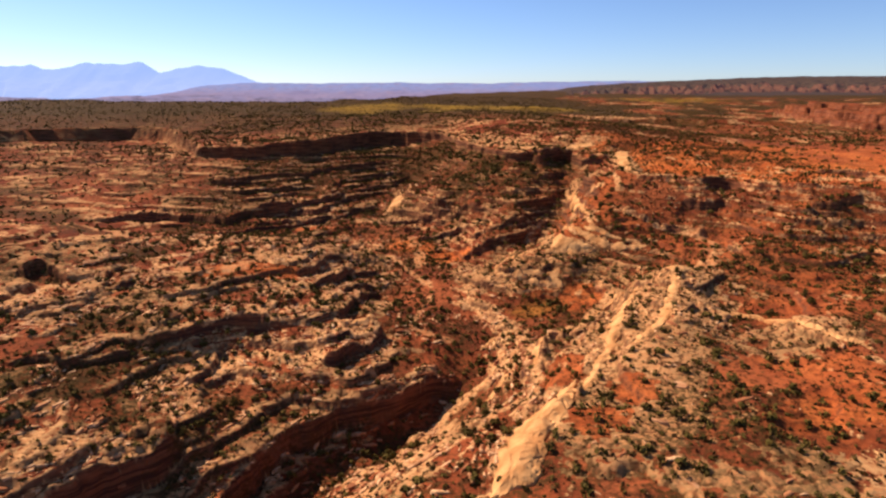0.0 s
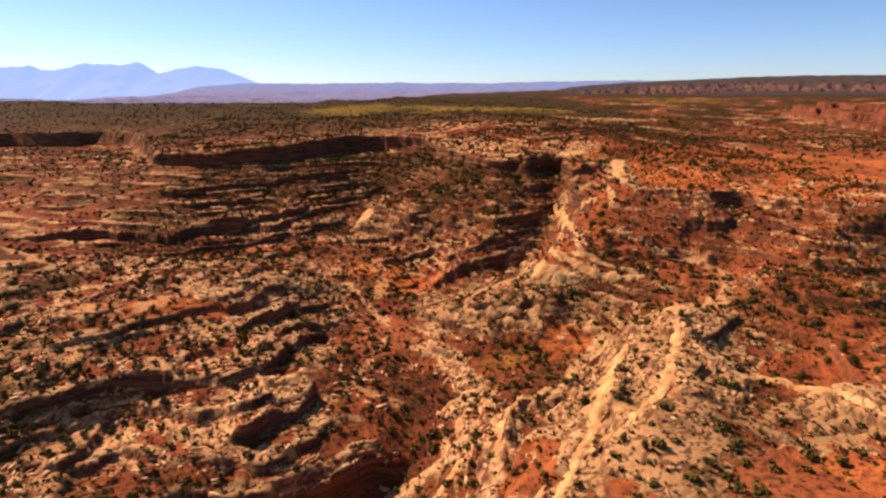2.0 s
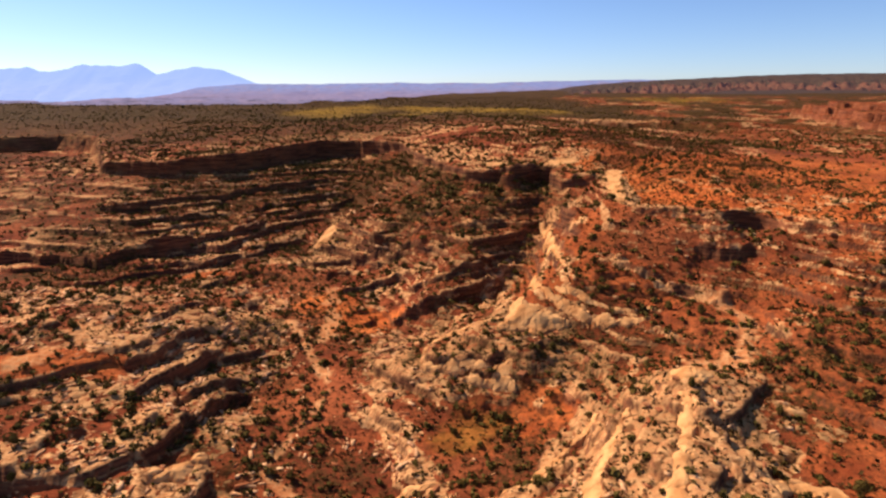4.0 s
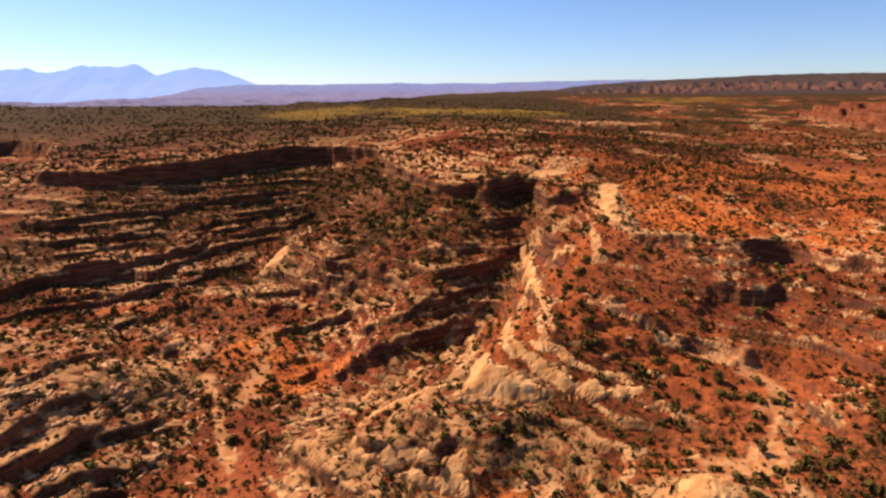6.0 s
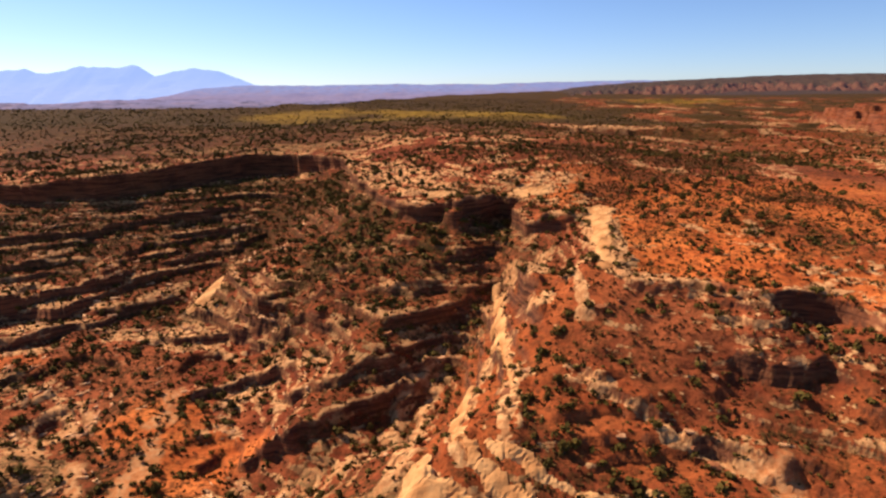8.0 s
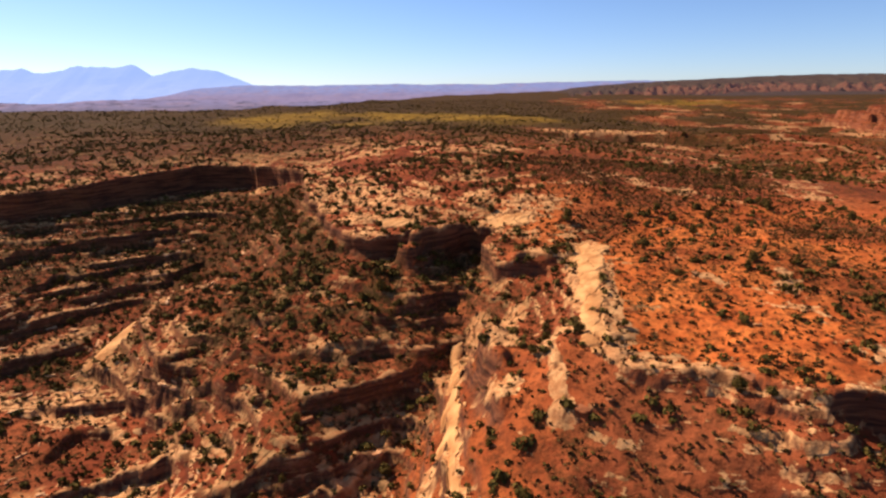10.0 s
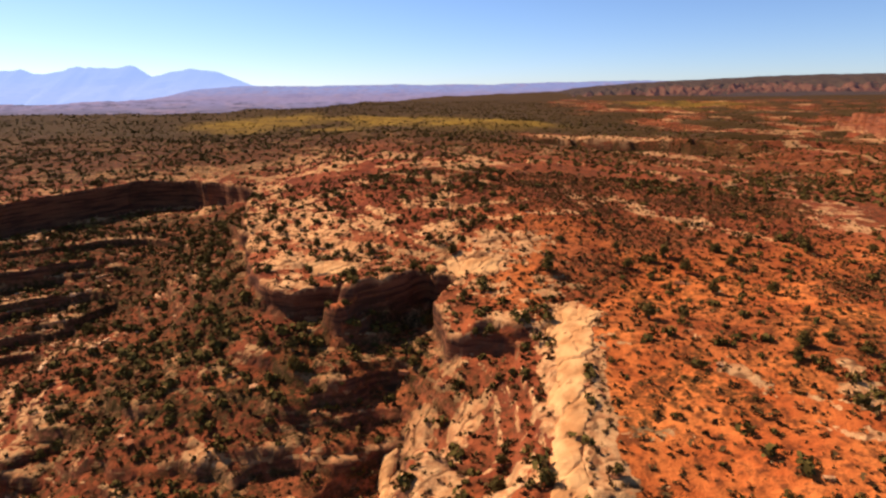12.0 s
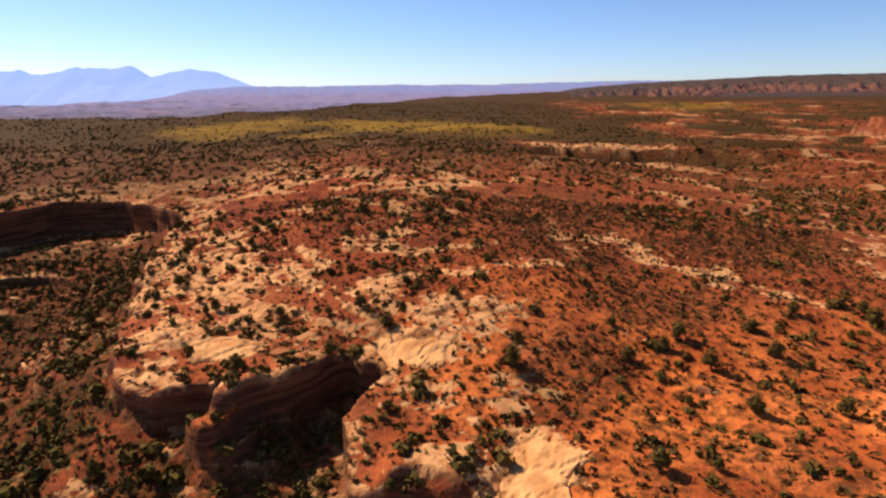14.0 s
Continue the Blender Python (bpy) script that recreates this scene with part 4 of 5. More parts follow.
def inside(outline, x, y):
    got = np.zeros(x.shape, bool)
    for (ax, ay), (bx, by) in zip(outline, outline[1:] + outline[:1]):
        got ^= ((ay > y) != (by > y)) & (x < (bx - ax) * (y - ay) / (by - ay + 1e-9) + ax)
    return got


def blurred(field, n):
    for axis in (0, 1):
        field = sum(np.roll(field, k, axis) for k in range(-n, n + 1)) / (2 * n + 1)
    return field


SMOOTH = blurred(GZ, 5)
UNDER_SLAB = np.zeros_like(XX)
for outline, rise, thick, label in SLABS:
    lx, ly = [p[0] for p in outline], [p[1] for p in outline]
    UNDER_SLAB = np.maximum(UNDER_SLAB, boxed(min(lx) - 1, max(lx) + 1, min(ly) - 1, max(ly) + 1, lambda x, y: inside(outline, x, y).astype(float)))
GZ = np.where(UNDER_SLAB > 0, np.minimum(GZ, SMOOTH - 0.3), GZ)
BRUSH, SOFT = BRUSH * (1 - UNDER_SLAB), SOFT * (1 - UNDER_SLAB)


def sheet_mesh(name, x, y, z, fields):
    ny, nx = z.shape
    me = bpy.data.meshes.new(name)
    me.vertices.add(nx * ny)
    me.vertices.foreach_set("co", np.stack([x, y, z], -1).astype(np.float32).ravel())
    i = (np.arange(ny - 1)[:, None] * nx + np.arange(nx - 1)[None]).ravel()
    quads = np.stack([i, i + 1, i + nx + 1, i + nx], 1)
    me.loops.add(quads.size)
    me.loops.foreach_set("vertex_index", quads.ravel().astype(np.int32))
    me.polygons.add(len(quads))
    me.polygons.foreach_set("loop_start", (np.arange(len(quads)) * 4).astype(np.int32))
    for key, field in fields.items():
        a = me.attributes.new(key, "FLOAT", "POINT")
        a.data.foreach_set("value", field.astype(np.float32).ravel())
    me.update()
    me.validate()
    return me


# cliff faces: layers that stand out and draw back, with the cap overhanging
lean = FACE * step01(460, 420, np.hypot(XX, YY))
layer = gradnoise(GZ * 0.55 + 0.02 * XX, XX * 0.03 + YY * 0.03, 401) * 1.3 + gradnoise(GZ * 1.7, XX * 0.08 + YY * 0.06, 403) * 0.6
rough_face = fbm(XX, YY, 4.0, 2, 405) * 0.3
top_z = GZ.copy()
for k in range(1, 6):
    for axis in (0, 1):
        for way in (-k, k):
            top_z = np.maximum(top_z, np.roll(GZ, way, axis))
under_cap = top_z - GZ
push = lean * (0.8 * layer + rough_face + 0.9 * step01(1.7, 0.9, under_cap) - 1.6 * step01(1.6, 3.5, under_cap) * (0.35 + 0.65 * step01(-5, -2, SIDE)))
push = blurred(push, 1)
way_y, way_x = np.gradient(blurred(GZ, 3), GY, GX)
GXX, GYY = XX - push * way_x / (np.hypot(way_x, way_y) + 1e-6), YY - push * way_y / (np.hypot(way_x, way_y) + 1e-6)
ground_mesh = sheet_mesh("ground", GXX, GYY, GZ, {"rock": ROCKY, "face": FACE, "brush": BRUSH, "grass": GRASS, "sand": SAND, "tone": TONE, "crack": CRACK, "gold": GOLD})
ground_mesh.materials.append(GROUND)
ground = tagged(new("ground", ground_mesh), "red desert soil and pale sandstone ledges of a canyon", "ground", kind="structure")


# ---- far land ----
def mesa(name, x0, x1, y0, y1, cliff_y, cap, label):
    """A long mesa: knobbly red cliffs along its foot, a brushy slope up to a level cap."""
    xs, ys = np.linspace(x0, x1, 700), np.linspace(y0, y1, 220)
    x, y = np.meshgrid(xs, ys)
    line = cliff_y + 90 * fbm(x, y * 0, 420, 5, 501) + 50 * fbm(x, y, 60, 3, 503) + 60 * fbm(x, y, 22, 3, 509)
    top = np.interp(x, *zip(*cap))
    fade = step01(x0, x0 + 350, x)
    knob = np.clip(0.75 + 1.8 * fbm(x, y * 0.3, 26, 3, 505), 0.05, 1.5)
    cliff = (7 * step01(-6, 4, y - line) + 6 * step01(34, 42, y - line) + 3 * step01(80, 86, y - line)) * fade * knob
    foot = 26 + 22 * step01(x0 + 150, x0 + 650, x) + 16 * step01(y0, cliff_y, y)
    rise = np.clip((y - cliff_y - 110) / (y1 - cliff_y - 250), 0, 1) ** 0.75
    z = foot + cliff * (1 - 0.6 * rise) + rise * np.maximum(top - foot - 0.4 * cliff, 0) + 2.5 * fbm(x, y, 60, 3, 507)
    z = z - 30 * step01(y0 + 60, y0, y) - 60 * step01(y1 - 60, y1, y) - 40 * step01(x0 + 120, x0, x)
    gy, gx = np.gradient(z, ys, xs)
    steep = np.hypot(gx, gy)
    band = step01(-40, -5, y - line) * step01(130, 95, y - line)
    zero = np.zeros_like(z)
    me = sheet_mesh(name, x, y, z, {"rock": 0.4 * band * step01(0.1, 0.35, steep), "face": step01(0.25, 0.6, steep) * 0.6 * band, "brush": 2.0 - 1.5 * band, "grass": zero, "sand": zero, "tone": zero + 0.5, "crack": zero, "gold": zero})
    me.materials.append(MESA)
    return tagged(new(name, me), label, "mesa", kind="structure")


def far_ridge(name, x0, x1, y, skyline, depth, material, label, seed, rough):
    """A long ridge with a front slope, its crest along the given heights."""
    n, rows = 420, 7
    xs = np.linspace(x0, x1, n)
    px, pz = zip(*skyline)
    crest = np.interp(xs, px, pz)
    crest = crest + rough * fbm(xs, xs * 0 + seed, (x1 - x0) / 25, 5, seed)
    verts, faces = [], []
    for j in range(rows):
        f = j / (rows - 1)
        for i in range(n):
            spur = 1 + 0.35 * float(gradnoise(np.array(xs[i] / 160.0), np.array(f * 3.0), seed + 5))
            verts.append((xs[i], y - depth * (1 - f) * spur, -80 + (crest[i] + 80) * f ** 0.7))
    for j in range(rows - 1):
        for i in range(n - 1):
            a = j * n + i
            faces.append((a, a + 1, a + n + 1, a + n))
    me = bpy.data.meshes.new(name)
    me.from_pydata(verts, [], faces)
    me.materials.append(material)
    return tagged(new(name, me), label, "hills", kind="structure")


def sky_x(px, y):
    return (px - 793) / 1020.0 * y


def sky_z(row, y):
    return 72 + (161 - row) / 1020.0 * y * 1.0


def skyline(y, pts):
    return [(sky_x(px, y), sky_z(row, y)) for px, row in pts]


def butte():
    """A low red butte on the tableland, in stepped cliffs over a pale foot."""
    xs, ys = np.linspace(285, 480, 160), np.linspace(370, 660, 230)
    x, y = np.meshgrid(xs, ys)
    d = line_near(x + 18 * fbm(x, y, 40, 5, 65), y + 18 * fbm(x, y, 40, 5, 67), ((395, 605), (390, 540), (365, 470), (375, 410)))
    tier = 6 * step01(47, 45, d) + 6 * step01(34, 32.3, d) + 4 * step01(18, 16.5, d)
    z = coarse(high_sheet, xs, ys) - 2.5 + 3 * step01(70, 58, d) + tier + 0.8 * fbm(x, y, 12, 3, 69)
    gy, gx = np.gradient(z, ys, xs)
    steep, zero = np.hypot(gx, gy), np.zeros_like(z)
    f1, f2, tone = cells(x, y, 7, 71)
    fields = {"rock": 0.55 * step01(58, 52, d) * step01(44, 48, d), "face": step01(0.6, 1.1, steep) * 0.7, "brush": np.clip(0.6 + 1.2 * fbm(x, y, 22, 3, 73), 0, 1.1) * step01(1.0, 0.5, steep), "grass": zero, "sand": zero,
              "tone": tone, "crack": zero, "gold": zero}
    me = sheet_mesh("butte", x, y, z, fields)
    me.materials.append(GROUND)
    return tagged(new("butte", me), "low red sandstone butte with a pale foot on the tableland", "butte", kind="structure")


butte()
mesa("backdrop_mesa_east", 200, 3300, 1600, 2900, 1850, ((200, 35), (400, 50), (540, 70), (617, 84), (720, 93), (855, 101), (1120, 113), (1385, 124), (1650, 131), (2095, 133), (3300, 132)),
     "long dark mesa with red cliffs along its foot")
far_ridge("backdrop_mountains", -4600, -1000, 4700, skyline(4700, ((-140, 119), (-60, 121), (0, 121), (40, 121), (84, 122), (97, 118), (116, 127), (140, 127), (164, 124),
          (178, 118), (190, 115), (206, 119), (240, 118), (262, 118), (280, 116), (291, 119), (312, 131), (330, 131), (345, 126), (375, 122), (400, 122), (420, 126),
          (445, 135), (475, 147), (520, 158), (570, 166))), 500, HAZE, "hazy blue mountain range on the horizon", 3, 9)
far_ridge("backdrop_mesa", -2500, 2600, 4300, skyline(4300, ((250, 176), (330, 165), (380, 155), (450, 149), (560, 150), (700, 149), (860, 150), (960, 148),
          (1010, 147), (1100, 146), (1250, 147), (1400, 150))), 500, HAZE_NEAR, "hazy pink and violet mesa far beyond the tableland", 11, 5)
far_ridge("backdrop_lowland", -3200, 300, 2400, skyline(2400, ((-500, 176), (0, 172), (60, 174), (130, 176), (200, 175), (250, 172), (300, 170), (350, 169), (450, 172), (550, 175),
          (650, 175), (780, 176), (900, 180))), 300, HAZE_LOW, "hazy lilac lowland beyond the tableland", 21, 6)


# ---- plants ----
def leaf_cloud(rng, lobes, leaves, size):
    """Leaf tufts scattered through rounded lobes: vertices and faces."""
    verts, faces = [], []
    for _ in range(leaves):
        cx, cy, cz, r = lobes[rng.integers(len(lobes))]
        d = rng.normal(size=3)
        d /= np.linalg.norm(d)
        c = np.array([cx, cy, cz]) + d * r * rng.uniform(0.55, 1.0) * np.array([1, 1, 0.85])
        a = rng.normal(size=3)
        a -= a.dot(d) * d * 0.6
        a /= np.linalg.norm(a)
        b = np.cross(d, a)
        s = size * rng.uniform(0.6, 1.4)
        k = len(verts)
        verts += [c - a * s, c + b * s * 0.6, c + a * s, c - b * s * 0.6 + d * s * 0.4]
        faces += [(k, k + 1, k + 2), (k, k + 2, k + 3)]
    return np.array(verts), faces


def tube(verts, faces, p, q, r0, r1, n=6):
    p, q = np.array(p, float), np.array(q, float)
    d = (q - p) / np.linalg.norm(q - p)
    a = np.cross(d, (0.3, 0.9, 0.1))
    a /= np.linalg.norm(a)
    b = np.cross(d, a)
    k = len(verts)
    for c, r in ((p, r0), (q, r1)):
        verts += [tuple(c + r * (math.cos(2 * math.pi * i / n) * a + math.sin(2 * math.pi * i / n) * b)) for i in range(n)]
    faces += [(k + i, k + (i + 1) % n, k + n + (i + 1) % n, k + n + i) for i in range(n)]
    faces.append(tuple(k + n + i for i in range(n)))


def mesh_of(name, verts, faces, material):
    me = bpy.data.meshes.new(name)
    me.from_pydata([tuple(v) for v in verts], [], faces)
    me.materials.append(material)
    return me


def juniper(seed):
    """A juniper about 3 m high: trunk with limbs, crown of leaf tufts."""
    rng = np.random.default_rng(seed)
    tv, tf, lobes = [], [], []
    tube(tv, tf, (0, 0, -0.3), (0.1, 0.05, 0.8), 0.17, 0.13)
    for i in range(rng.integers(5, 8)):
        a, out, up = i * 2.4 + rng.uniform(-0.4, 0.4), rng.uniform(0.25, 0.6), rng.uniform(0.7, 1.7)
        tip = np.array((math.cos(a) * out, math.sin(a) * out, up))
        start, k = 6 + i % 6, len(tv)
        tube(tv, tf, np.array(tv[start]) * 0.8 + tip * 0.2, tip, 0.08, 0.03, 5)
        tf += [(start, k + j, k + (j + 1) % 5) for j in range(5)]
        lobes.append((*tip, rng.uniform(0.6, 0.85)))
    lobes.append((0.1, 0, 2.0, 0.75))
    lv, lf = leaf_cloud(rng, lobes, 620, 0.17)
    root = new("juniper")
    for name, me in (("trunk", mesh_of("trunk", tv, tf, BARK)), ("crown", mesh_of("crown", lv, lf, JUNIPER))):
        new(name, me).parent = root
    return root


def scatter(rng, count, x0, x1, y0, y1, chance):
    """Random places kept by a chance between 0 and 1."""
    x, y = rng.uniform(x0, x1, count), rng.uniform(y0, y1, count)
    keep = rng.random(count) < chance(x, y)
    return x[keep], y[keep]


def joined(name, variants, x, y, size, material, rng, sink, squash=(0.7, 1.1), angle=None):
    """Many small plants or stones as one mesh."""
    allv, allf, base = [], [], 0
    pick = rng.integers(len(variants), size=len(x))
    z = height(x, y)
    for k, (verts, faces) in enumerate(variants):
        verts, faces = np.asarray(verts, float), np.asarray(faces)
        sel = np.nonzero(pick == k)[0]
        if not len(sel):
            continue
        a, s = rng.uniform(0, 6.28, len(sel)) if angle is None else angle[sel], size[sel]
        c, sn = np.cos(a)[:, None], np.sin(a)[:, None]
        vx = (verts[None, :, 0] * c - verts[None, :, 1] * sn) * s[:, None] + x[sel][:, None]
        vy = (verts[None, :, 0] * sn + verts[None, :, 1] * c) * s[:, None] + y[sel][:, None]
        vz = verts[None, :, 2] * (s * rng.uniform(*squash, len(sel)))[:, None] + z[sel][:, None] - sink * s[:, None]
        allv.append(np.stack([vx, vy, vz], -1).reshape(-1, 3))
        allf.append((faces[None] + (np.arange(len(sel)) * len(verts))[:, None, None] + base).reshape(-1, 3))
        base += len(sel) * len(verts)
    v, f = np.concatenate(allv), np.concatenate(allf)
    me = bpy.data.meshes.new(name)
    me.vertices.add(len(v))
    me.vertices.foreach_set("co", v.astype(np.float32).ravel())
    me.loops.add(f.size)
    me.loops.foreach_set("vertex_index", f.ravel().astype(np.int32))
    me.polygons.add(len(f))
    me.polygons.foreach_set("loop_start", (np.arange(len(f)) * 3).astype(np.int32))
    me.update()
    me.validate()
    me.materials.append(material)
    return new(name, me)


def lower(x, y):
    """1 on the shaded slopes under the northern rim."""
    return step01(238, 256, y) * step01(0, -4, grid_value(SIDE, x, y)) * step01(66, 58, x) * step01(-8, 4, x)


def tree_chance(x, y):
    steep, sand, rock = grid_value(STEEP, x, y), grid_value(SAND, x, y), grid_value(ROCKY, x, y)
    grass, brush = grid_value(GRASS, x, y), grid_value(BRUSH, x, y)
    lush = np.clip(0.6 + 0.7 * fbm(x, y, 30, 3, 301), 0.25, 1)
    lush = lush + 0.1 * step01(20, 34, x) * step01(150, 135, y) + 0.4 * lower(x, y) + 0.6 * grid_value(GULLY, x, y) + 0.1 * step01(-15, -35, x)
    lush = lush * (1 - 0.4 * step01(48, 58, x) * step01(150, 138, y))
    lush = lush * (1 - 0.66 * step01(68, 82, x) * step01(0, 6, grid_value(SIDE, x, y)) * step01(330, 300, y))
    return lush * step01(1.4, 0.6, steep) * (1 - sand) * (1 - 0.35 * rock) * (1 - 0.93 * grass) * (1 - 0.8 * grid_value(UNDER_SLAB, x, y)) * (1 - 0.88 * grid_value(FIELD, x, y))


rng = np.random.default_rng(4)
shrubs = [leaf_cloud(np.random.default_rng(50 + i), [(0, 0, 0.42, 0.4), (0.3, 0.08, 0.32, 0.32), (-0.22, 0.22, 0.36, 0.34)], 26, 0.25) for i in range(4)]
tufts = [leaf_cloud(np.random.default_rng(70 + i), [(0, 0, 0.25, 0.28)], 9, 0.24) for i in range(4)]
round_tufts = [leaf_cloud(np.random.default_rng(80 + i), [(0, 0, 0.22, 0.2)], 6, 0.34) for i in range(4)]

low_shrubs = [leaf_cloud(np.random.default_rng(60 + i), [(0, 0, 0.4, 0.42), (0.25, 0.1, 0.3, 0.3)], 14, 0.3) for i in range(4)]

# junipers that stand apart, nearest the flight line
px, py = scatter(rng, 900, -70, 145, 85, 330, tree_chance)
order = np.arange(min(len(px), 300))
px[:10], py[:10] = (107, 123, 106, 114, 98, 87, 76, 57, 27, 61), (258, 278, 269, 280, 267, 251, 267, 265, 302, 278)
kinds = [juniper(20 + i) for i in range(6)]
for i, (x, y, z) in enumerate(zip(px[order], py[order], height(px[order], py[order]))):
    s = rng.uniform(0.45, 0.9) if i > 9 else rng.uniform(0.75, 1.15)
    m = pose(x, y, z, rng.uniform(-5, 5), rng.uniform(-5, 5), rng.uniform(0, 360))
    tree = kinds[i] if i < 6 else copy_thing(kinds[i % 6], m)
    tree.matrix_basis = m @ Matrix.Diagonal((s * rng.uniform(0.85, 1.2), s, s * rng.uniform(0.8, 1.05), 1))
    big = "tall, full" if s > 0.6 else "small, low"
    tagged(tree, f"{big} dark green juniper on {'sandstone' if grid_value(ROCKY, x, y) > 0.4 else 'red soil'}", "tree", "junipers")

x, y = scatter(rng, 25000, -115, 160, 62, 345, lambda x, y: tree_chance(x, y) * 0.85)
tagged(joined("shrubs", shrubs, x, y, (0.55 + 1.45 * rng.random(len(x)) ** 1.8) * (1 + 0.2 * lower(x, y)), JUNIPER, rng, 0.1), "dark green juniper shrubs dotted over the slopes", "shrubs", kind="stuff")
x, y = scatter(rng, 26000, -80, 150, 75, 335, lambda x, y: (0.25 + 0.75 * grid_value(BRUSH, x, y)) * step01(1.2, 0.5, grid_value(STEEP, x, y)) * (1 - grid_value(SAND, x, y)) * (1 - grid_value(UNDER_SLAB, x, y)))
ex, ey = scatter(rng, 26000, 45, 150, 215, 335, lambda x, y: (0.08 + 0.4 * grid_value(FIELD, x, y)) * (1 - grid_value(UNDER_SLAB, x, y)))
x, y = np.concatenate([x, ex]), np.concatenate([y, ey])
tagged(joined("dry_brush", tufts, x, y, rng.uniform(0.4, 0.95, len(x)), SAGE, rng, 0.1), "low brown sagebrush and blackbrush tufts", "brush", kind="stuff")
sprigs = [leaf_cloud(np.random.default_rng(76 + i), [(0, 0, 0.26, 0.3)], 6, 0.3) for i in range(5)]
x, y = scatter(rng, 72000, -105, 140, 66, 345, lambda x, y: (0.55 + 0.45 * step01(-0.1, 0.3, fbm(x, y, 16, 3, 303))) * step01(1.6, 0.8, grid_value(STEEP, x, y)) * (1 - 0.8 * grid_value(SAND, x, y))
               * (1 - 0.85 * grid_value(UNDER_SLAB, x, y)) * (1 - 0.5 * grid_value(GOLD, x, y)) * (1 - 0.5 * grid_value(SOFT, x, y)) * (1 - 0.35 * step01(0, 4, grid_value(SIDE, x, y)) * step01(72, 62, x)) * (1 - 0.3 * step01(45, 35, x) * step01(235, 225, y)) * (1 - 0.45 * grid_value(ROCKY, x, y)) * (1 - 0.45 * step01(-12, -26, x) * step01(235, 220, y)))
tagged(joined("small_brush", sprigs, x, y, 0.45 + 0.75 * rng.random(len(x)) ** 2, SCRUB, rng, 0.1, (0.8, 1.3)), "small dark olive scrub scattered between the rocks", "brush", kind="stuff")
x, y = scatter(rng, 85000, -560, 900, 325, 1200, lambda x, y: tree_chance(x, y) * step01(1700, 300, y))
mx, my = scatter(rng, 16000, -170, 260, 335, 520, lambda x, y: 0.6 * tree_chance(x, y))
tagged(joined("tableland_shrubs", low_shrubs, mx, my, 0.7 + 1.2 * rng.random(len(mx)) ** 2, JUNIPER, rng, 0.1), "dark green juniper shrubs on the tableland", "shrubs", kind="stuff")
fx, fy = scatter(rng, 9000, -420, -115, 100, 420, tree_chance)
gx, gy = scatter(rng, 9000, 160, 420, 100, 420, tree_chance)
x, y = np.concatenate([x, fx, gx]), np.concatenate([y, fy, gy])
tagged(joined("far_shrubs", round_tufts, x, y, rng.uniform(1.2, 2.9, len(x)), JUNIPER, rng, 0.1, (0.7, 1.0)), "distant dark green junipers over the tableland", "shrubs", kind="stuff")


# ---- loose rock ----
def boulder(seed, flat):
    """A blocky broken stone of about 1 m: cut planes on a rounded lump."""
    r = np.random.default_rng(seed)
    bm = bmesh.new()
    bmesh.ops.create_cube(bm, size=1.0)
    bmesh.ops.subdivide_edges(bm, edges=bm.edges, cuts=2, use_grid_fill=True)
    for v in bm.verts:
        v.co = v.co * 0.8 + v.co.normalized() * 0.1
    for _ in range(6):
        n = r.normal(size=3)
        n /= np.linalg.norm(n)
        far = r.uniform(0.36, 0.55)
        for v in bm.verts:
            d = v.co.dot(Vector(n)) - far
            if d > 0:
                v.co -= Vector(n) * d
    for v in bm.verts:
        v.co += Vector(r.normal(size=3) * 0.025)
        v.co.z *= flat
    bmesh.ops.triangulate(bm, faces=bm.faces)
    verts = np.array([v.co[:] for v in bm.verts])
    faces = [tuple(v.index for v in f.verts) for f in bm.faces]
    bm.free()
    return verts, faces


def rock_chance(x, y):
    rock, sand, side = grid_value(ROCKY, x, y), grid_value(SAND, x, y), grid_value(SIDE, x, y)
    sand = np.maximum(sand, grid_value(UNDER_SLAB, x, y))
    return np.clip(rock * 1.1 - 0.1 + 0.35 * step01(-25, -2, side) * step01(2, -2, side), 0, 1) * (1 - sand) * np.clip(0.6 + fbm(x, y, 15, 2, 311), 0, 1)


stones = [boulder(90 + i, 0.35 + 0.1 * (i % 3)) for i in range(6)]
bx, by = scatter(rng, 3000, -60, 130, 85, 290, rock_chance)
bx, by = bx[:220], by[:220]
stone_meshes = [mesh_of("boulder", v, f, ROCK) for v, f in stones]
for i, (x, y, z) in enumerate(zip(bx, by, height(bx, by))):
    s = 0.6 + 1.2 * rng.random() ** 2
    b = new("boulder", stone_meshes[i % 6])
    b.matrix_basis = pose(x, y, z + 0.03 * s, rng.uniform(-12, 12), rng.uniform(-12, 12), rng.uniform(0, 360)) @ Matrix.Diagonal((s * rng.uniform(0.8, 1.5), s, s * rng.uniform(0.6, 1), 1))
    tagged(b, f"{'large' if s > 1.2 else 'small'} blocky pale sandstone boulder on the canyon ground", "boulder", "boulders")


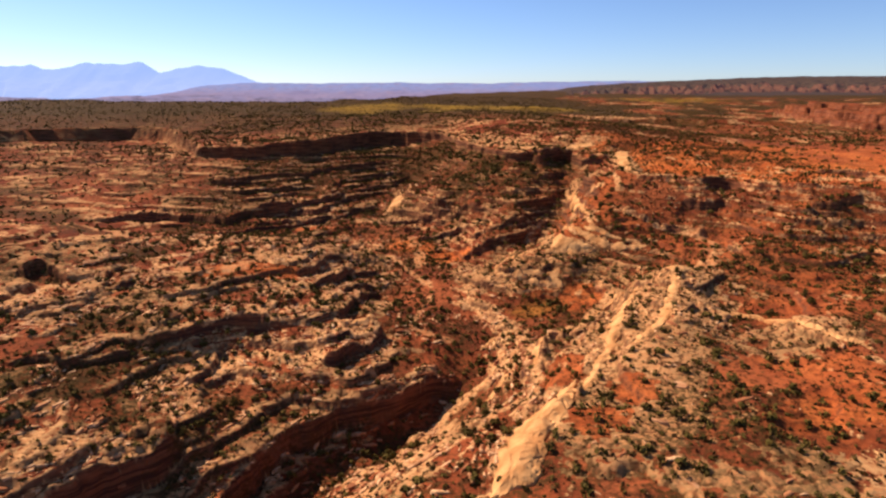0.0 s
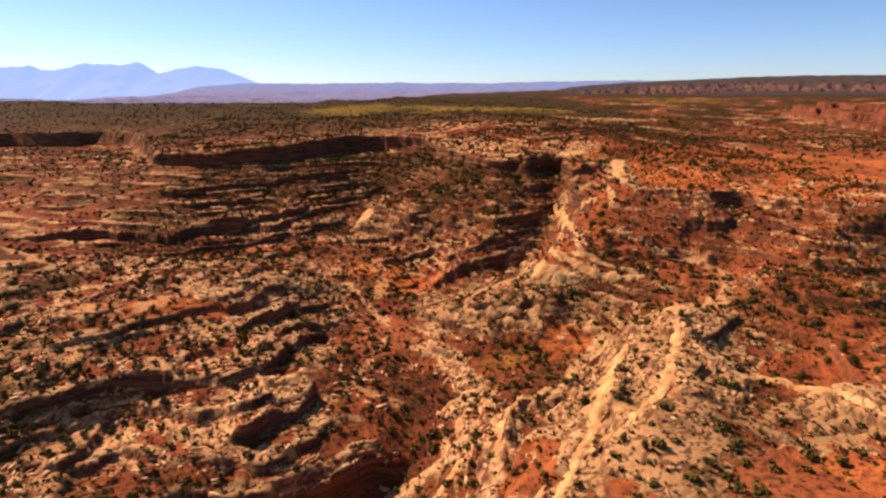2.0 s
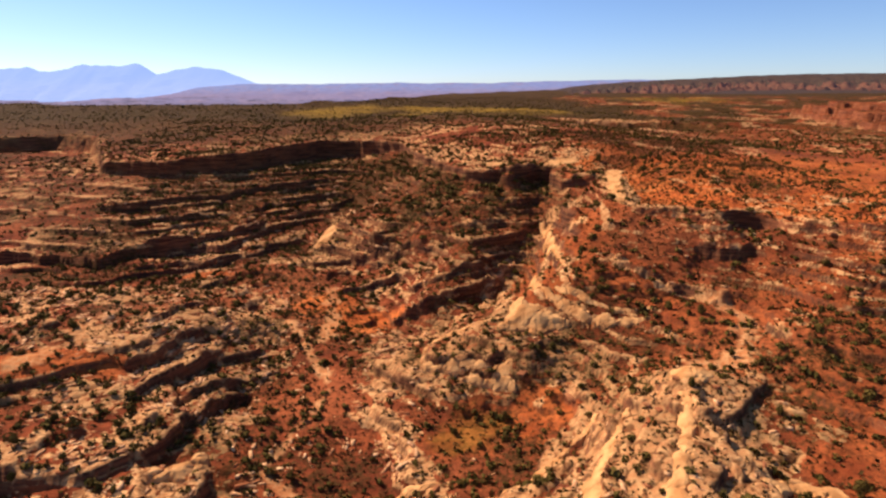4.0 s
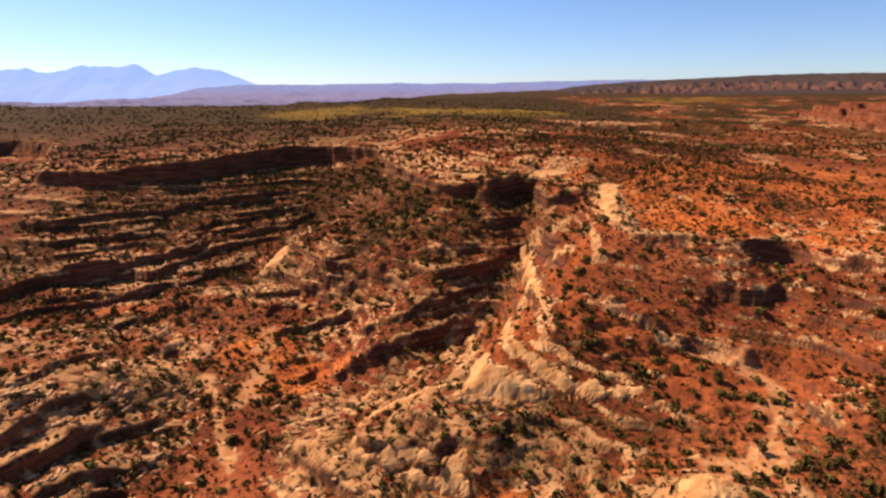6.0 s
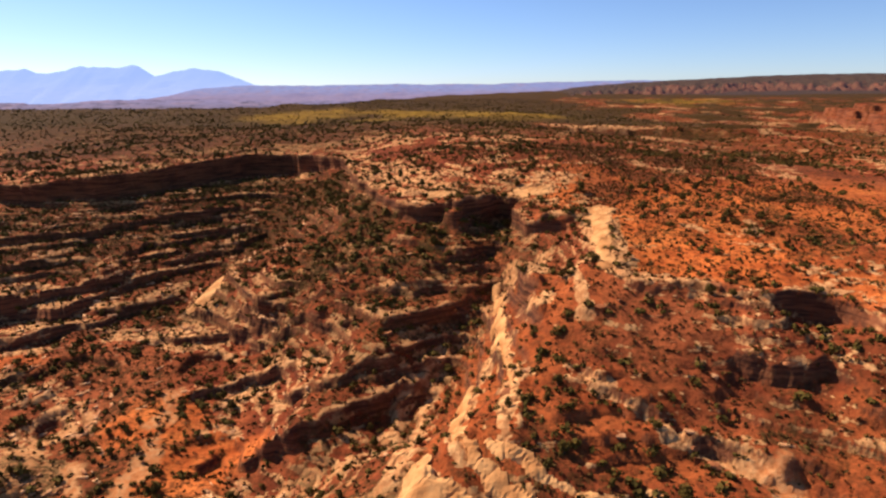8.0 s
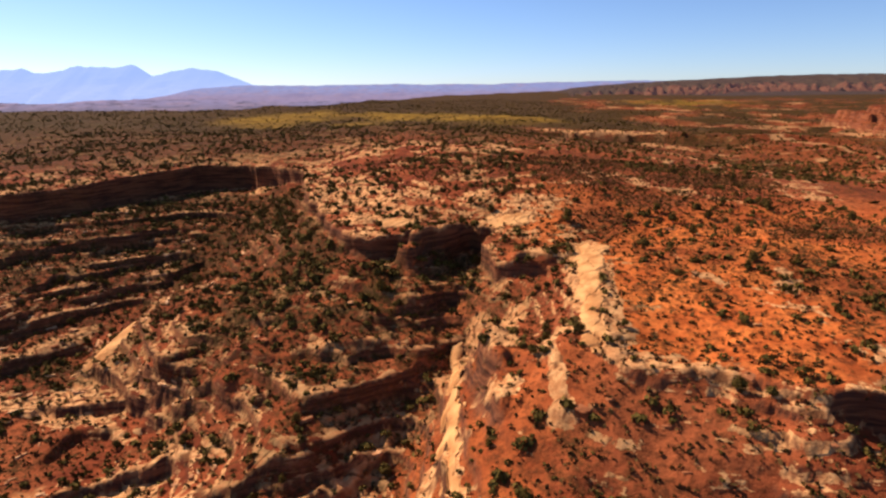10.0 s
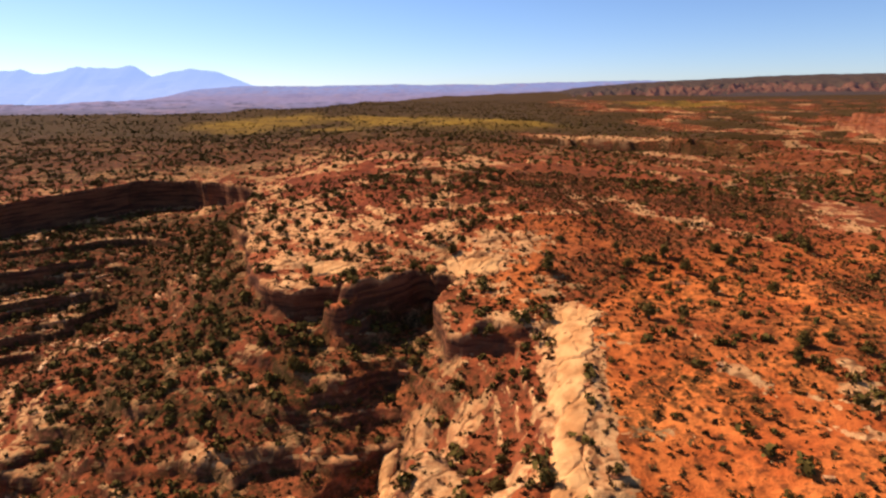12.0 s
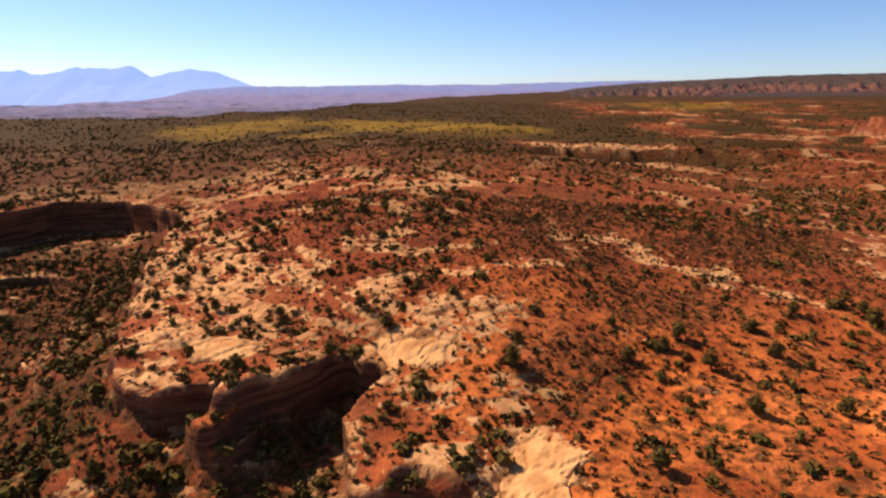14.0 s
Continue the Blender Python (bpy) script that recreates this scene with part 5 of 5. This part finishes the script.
def ledge_block(seed, long):
    """A low, flat, sharp-cornered block of layered stone, longer than wide."""
    r = np.random.default_rng(seed)
    rim = np.array([(-1, -1), (0.2, -1.1), (1, -0.7), (1.1, 0.6), (0.1, 1), (-1.05, 0.8)]) * (0.5 * long, 0.5) * r.uniform(0.65, 1.1, (6, 2))
    tilt = r.uniform(-0.12, 0.12, 2)
    verts = [(*(rim[i] * k), z + float(rim[i] @ tilt)) for k, z in ((1.06, -0.5), (1.0, 0.08), (0.93, 0.2)) for i in range(6)]
    faces = []
    for k in (0, 6):
        for i in range(6):
            n = (i + 1) % 6
            faces += [(k + i, k + n, k + 6 + n), (k + i, k + 6 + n, k + 6 + i)]
    return np.array(verts), faces + [(12, 12 + i, 13 + i) for i in range(1, 5)]


# flat blocks weathered out along the ledges, lying along the slope's level lines
smooth_z = blurred(GZ, 4)
slope_y, slope_x = np.gradient(smooth_z, GY, GX)


def block_chance(x, y):
    side, rock = grid_value(SIDE, x, y), grid_value(ROCKY, x, y)
    clump = step01(-0.15, 0.3, fbm(x, y, 11, 3, 313))
    return np.clip(0.12 + 1.1 * rock, 0, 1) * clump * (1 - grid_value(SAND, x, y)) * (1 - 0.85 * grid_value(SOFT, x, y)) * step01(1.8, 1.0, grid_value(STEEP, x, y)) * np.where(side > 0, 0.12, 1) * (1 - 0.6 * step01(215, 230, y)) * (1 - 0.5 * step01(-22, -8, x) * step01(150, 165, y)) * (1 - 0.85 * step01(10, 26, x)) * (1 - grid_value(UNDER_SLAB, x, y)) * (1 - grid_value(UNDER, x, y) * step01(-2, 6, x))


x, y = scatter(rng, 62000, -110, 112, 64, 330, block_chance)
level = np.arctan2(grid_value(slope_x, x, y), -grid_value(slope_y, x, y)) + rng.normal(0, 0.3, len(x))
tagged(joined("rubble", [ledge_block(140 + i, 1.5 + 0.28 * i) for i in range(10)], x, y, 0.28 + 0.6 * rng.random(len(x)) ** 2, ROCK, rng, -0.05, (0.7, 1.3), level),
       "broken flat sandstone rubble along the ledges", "rubble", kind="stuff")


def rock_slab(outline, rise, thick, label, seed):
    """A weathered slab that lies along the slope: a low crown inside a ragged outline, with steep sides that go into the ground."""
    pts = np.array(outline, float)
    lo, hi = pts.min(0) - 1.5, pts.max(0) + 1.5
    step = 0.4 if max(hi - lo) < 60 else 0.8
    x, y = np.meshgrid(np.arange(lo[0], hi[0], step), np.arange(lo[1], hi[1], step))
    d = line_near(x, y, outline + outline[:1]) * np.where(inside(outline, x, y), 1, -1)
    d = d + 1.2 * fbm(x, y, 3.6, 4, seed) + 0.05
    f1, f2, tone = cells(x + 0.5 * fbm(x, y, 3, 2, seed + 5), y, 3.6, seed)
    wide = min(4.0, max(1.0, float(d.max())))
    crown = 0.15 + 0.8 * rise * np.sin(np.clip(d / wide, 0, 1) * np.pi / 2) ** 1.3 + 0.12 * (tone - 0.5) - 0.2 * step01(0.4, 0.1, f2 - f1) + 0.15 * fbm(x, y, 2.0, 3, seed + 7)
    z = smooth_height(x, y) + np.where(d > 0, crown, 0.15 + thick * np.maximum(d / 0.45, -3))
    keep = d > -1.0
    index = np.cumsum(keep.ravel()).reshape(keep.shape) - 1
    quad = keep[:-1, :-1] & keep[1:, :-1] & keep[:-1, 1:] & keep[1:, 1:]
    faces = np.stack([index[:-1, :-1][quad], index[:-1, 1:][quad], index[1:, 1:][quad], index[1:, :-1][quad]], 1)
    mid = np.array([*pts.mean(0), float(np.median(z[keep]))])
    ob = new("rock_slab", mesh_of("rock_slab", np.stack([x[keep], y[keep], z[keep]], 1) - mid, [tuple(int(i) for i in f) for f in faces], SLAB))
    ob.matrix_basis = pose(*mid)
    return tagged(ob, label, "rock slab", "sandstone slabs")


def smooth_height(x, y):
    ix, iy = np.clip(np.searchsorted(GX, x) - 1, 0, len(GX) - 2), np.clip(np.searchsorted(GY, y) - 1, 0, len(GY) - 2)
    fx, fy = (x - GX[ix]) / (GX[ix + 1] - GX[ix]), (y - GY[iy]) / (GY[iy + 1] - GY[iy])
    return (SMOOTH[iy, ix] * (1 - fx) + SMOOTH[iy, ix + 1] * fx) * (1 - fy) + (SMOOTH[iy + 1, ix] * (1 - fx) + SMOOTH[iy + 1, ix + 1] * fx) * fy


for k, (outline, rise, thick, label) in enumerate(SLABS):
    rock_slab(outline, rise, thick, label, 601 + 10 * k)
rock_slab([(-182, 192), (-176, 203), (-165, 206), (-156, 200), (-154, 190), (-162, 181), (-175, 182)], 7, 3.0, "large rounded pale sandstone knob on the canyon side", 681)
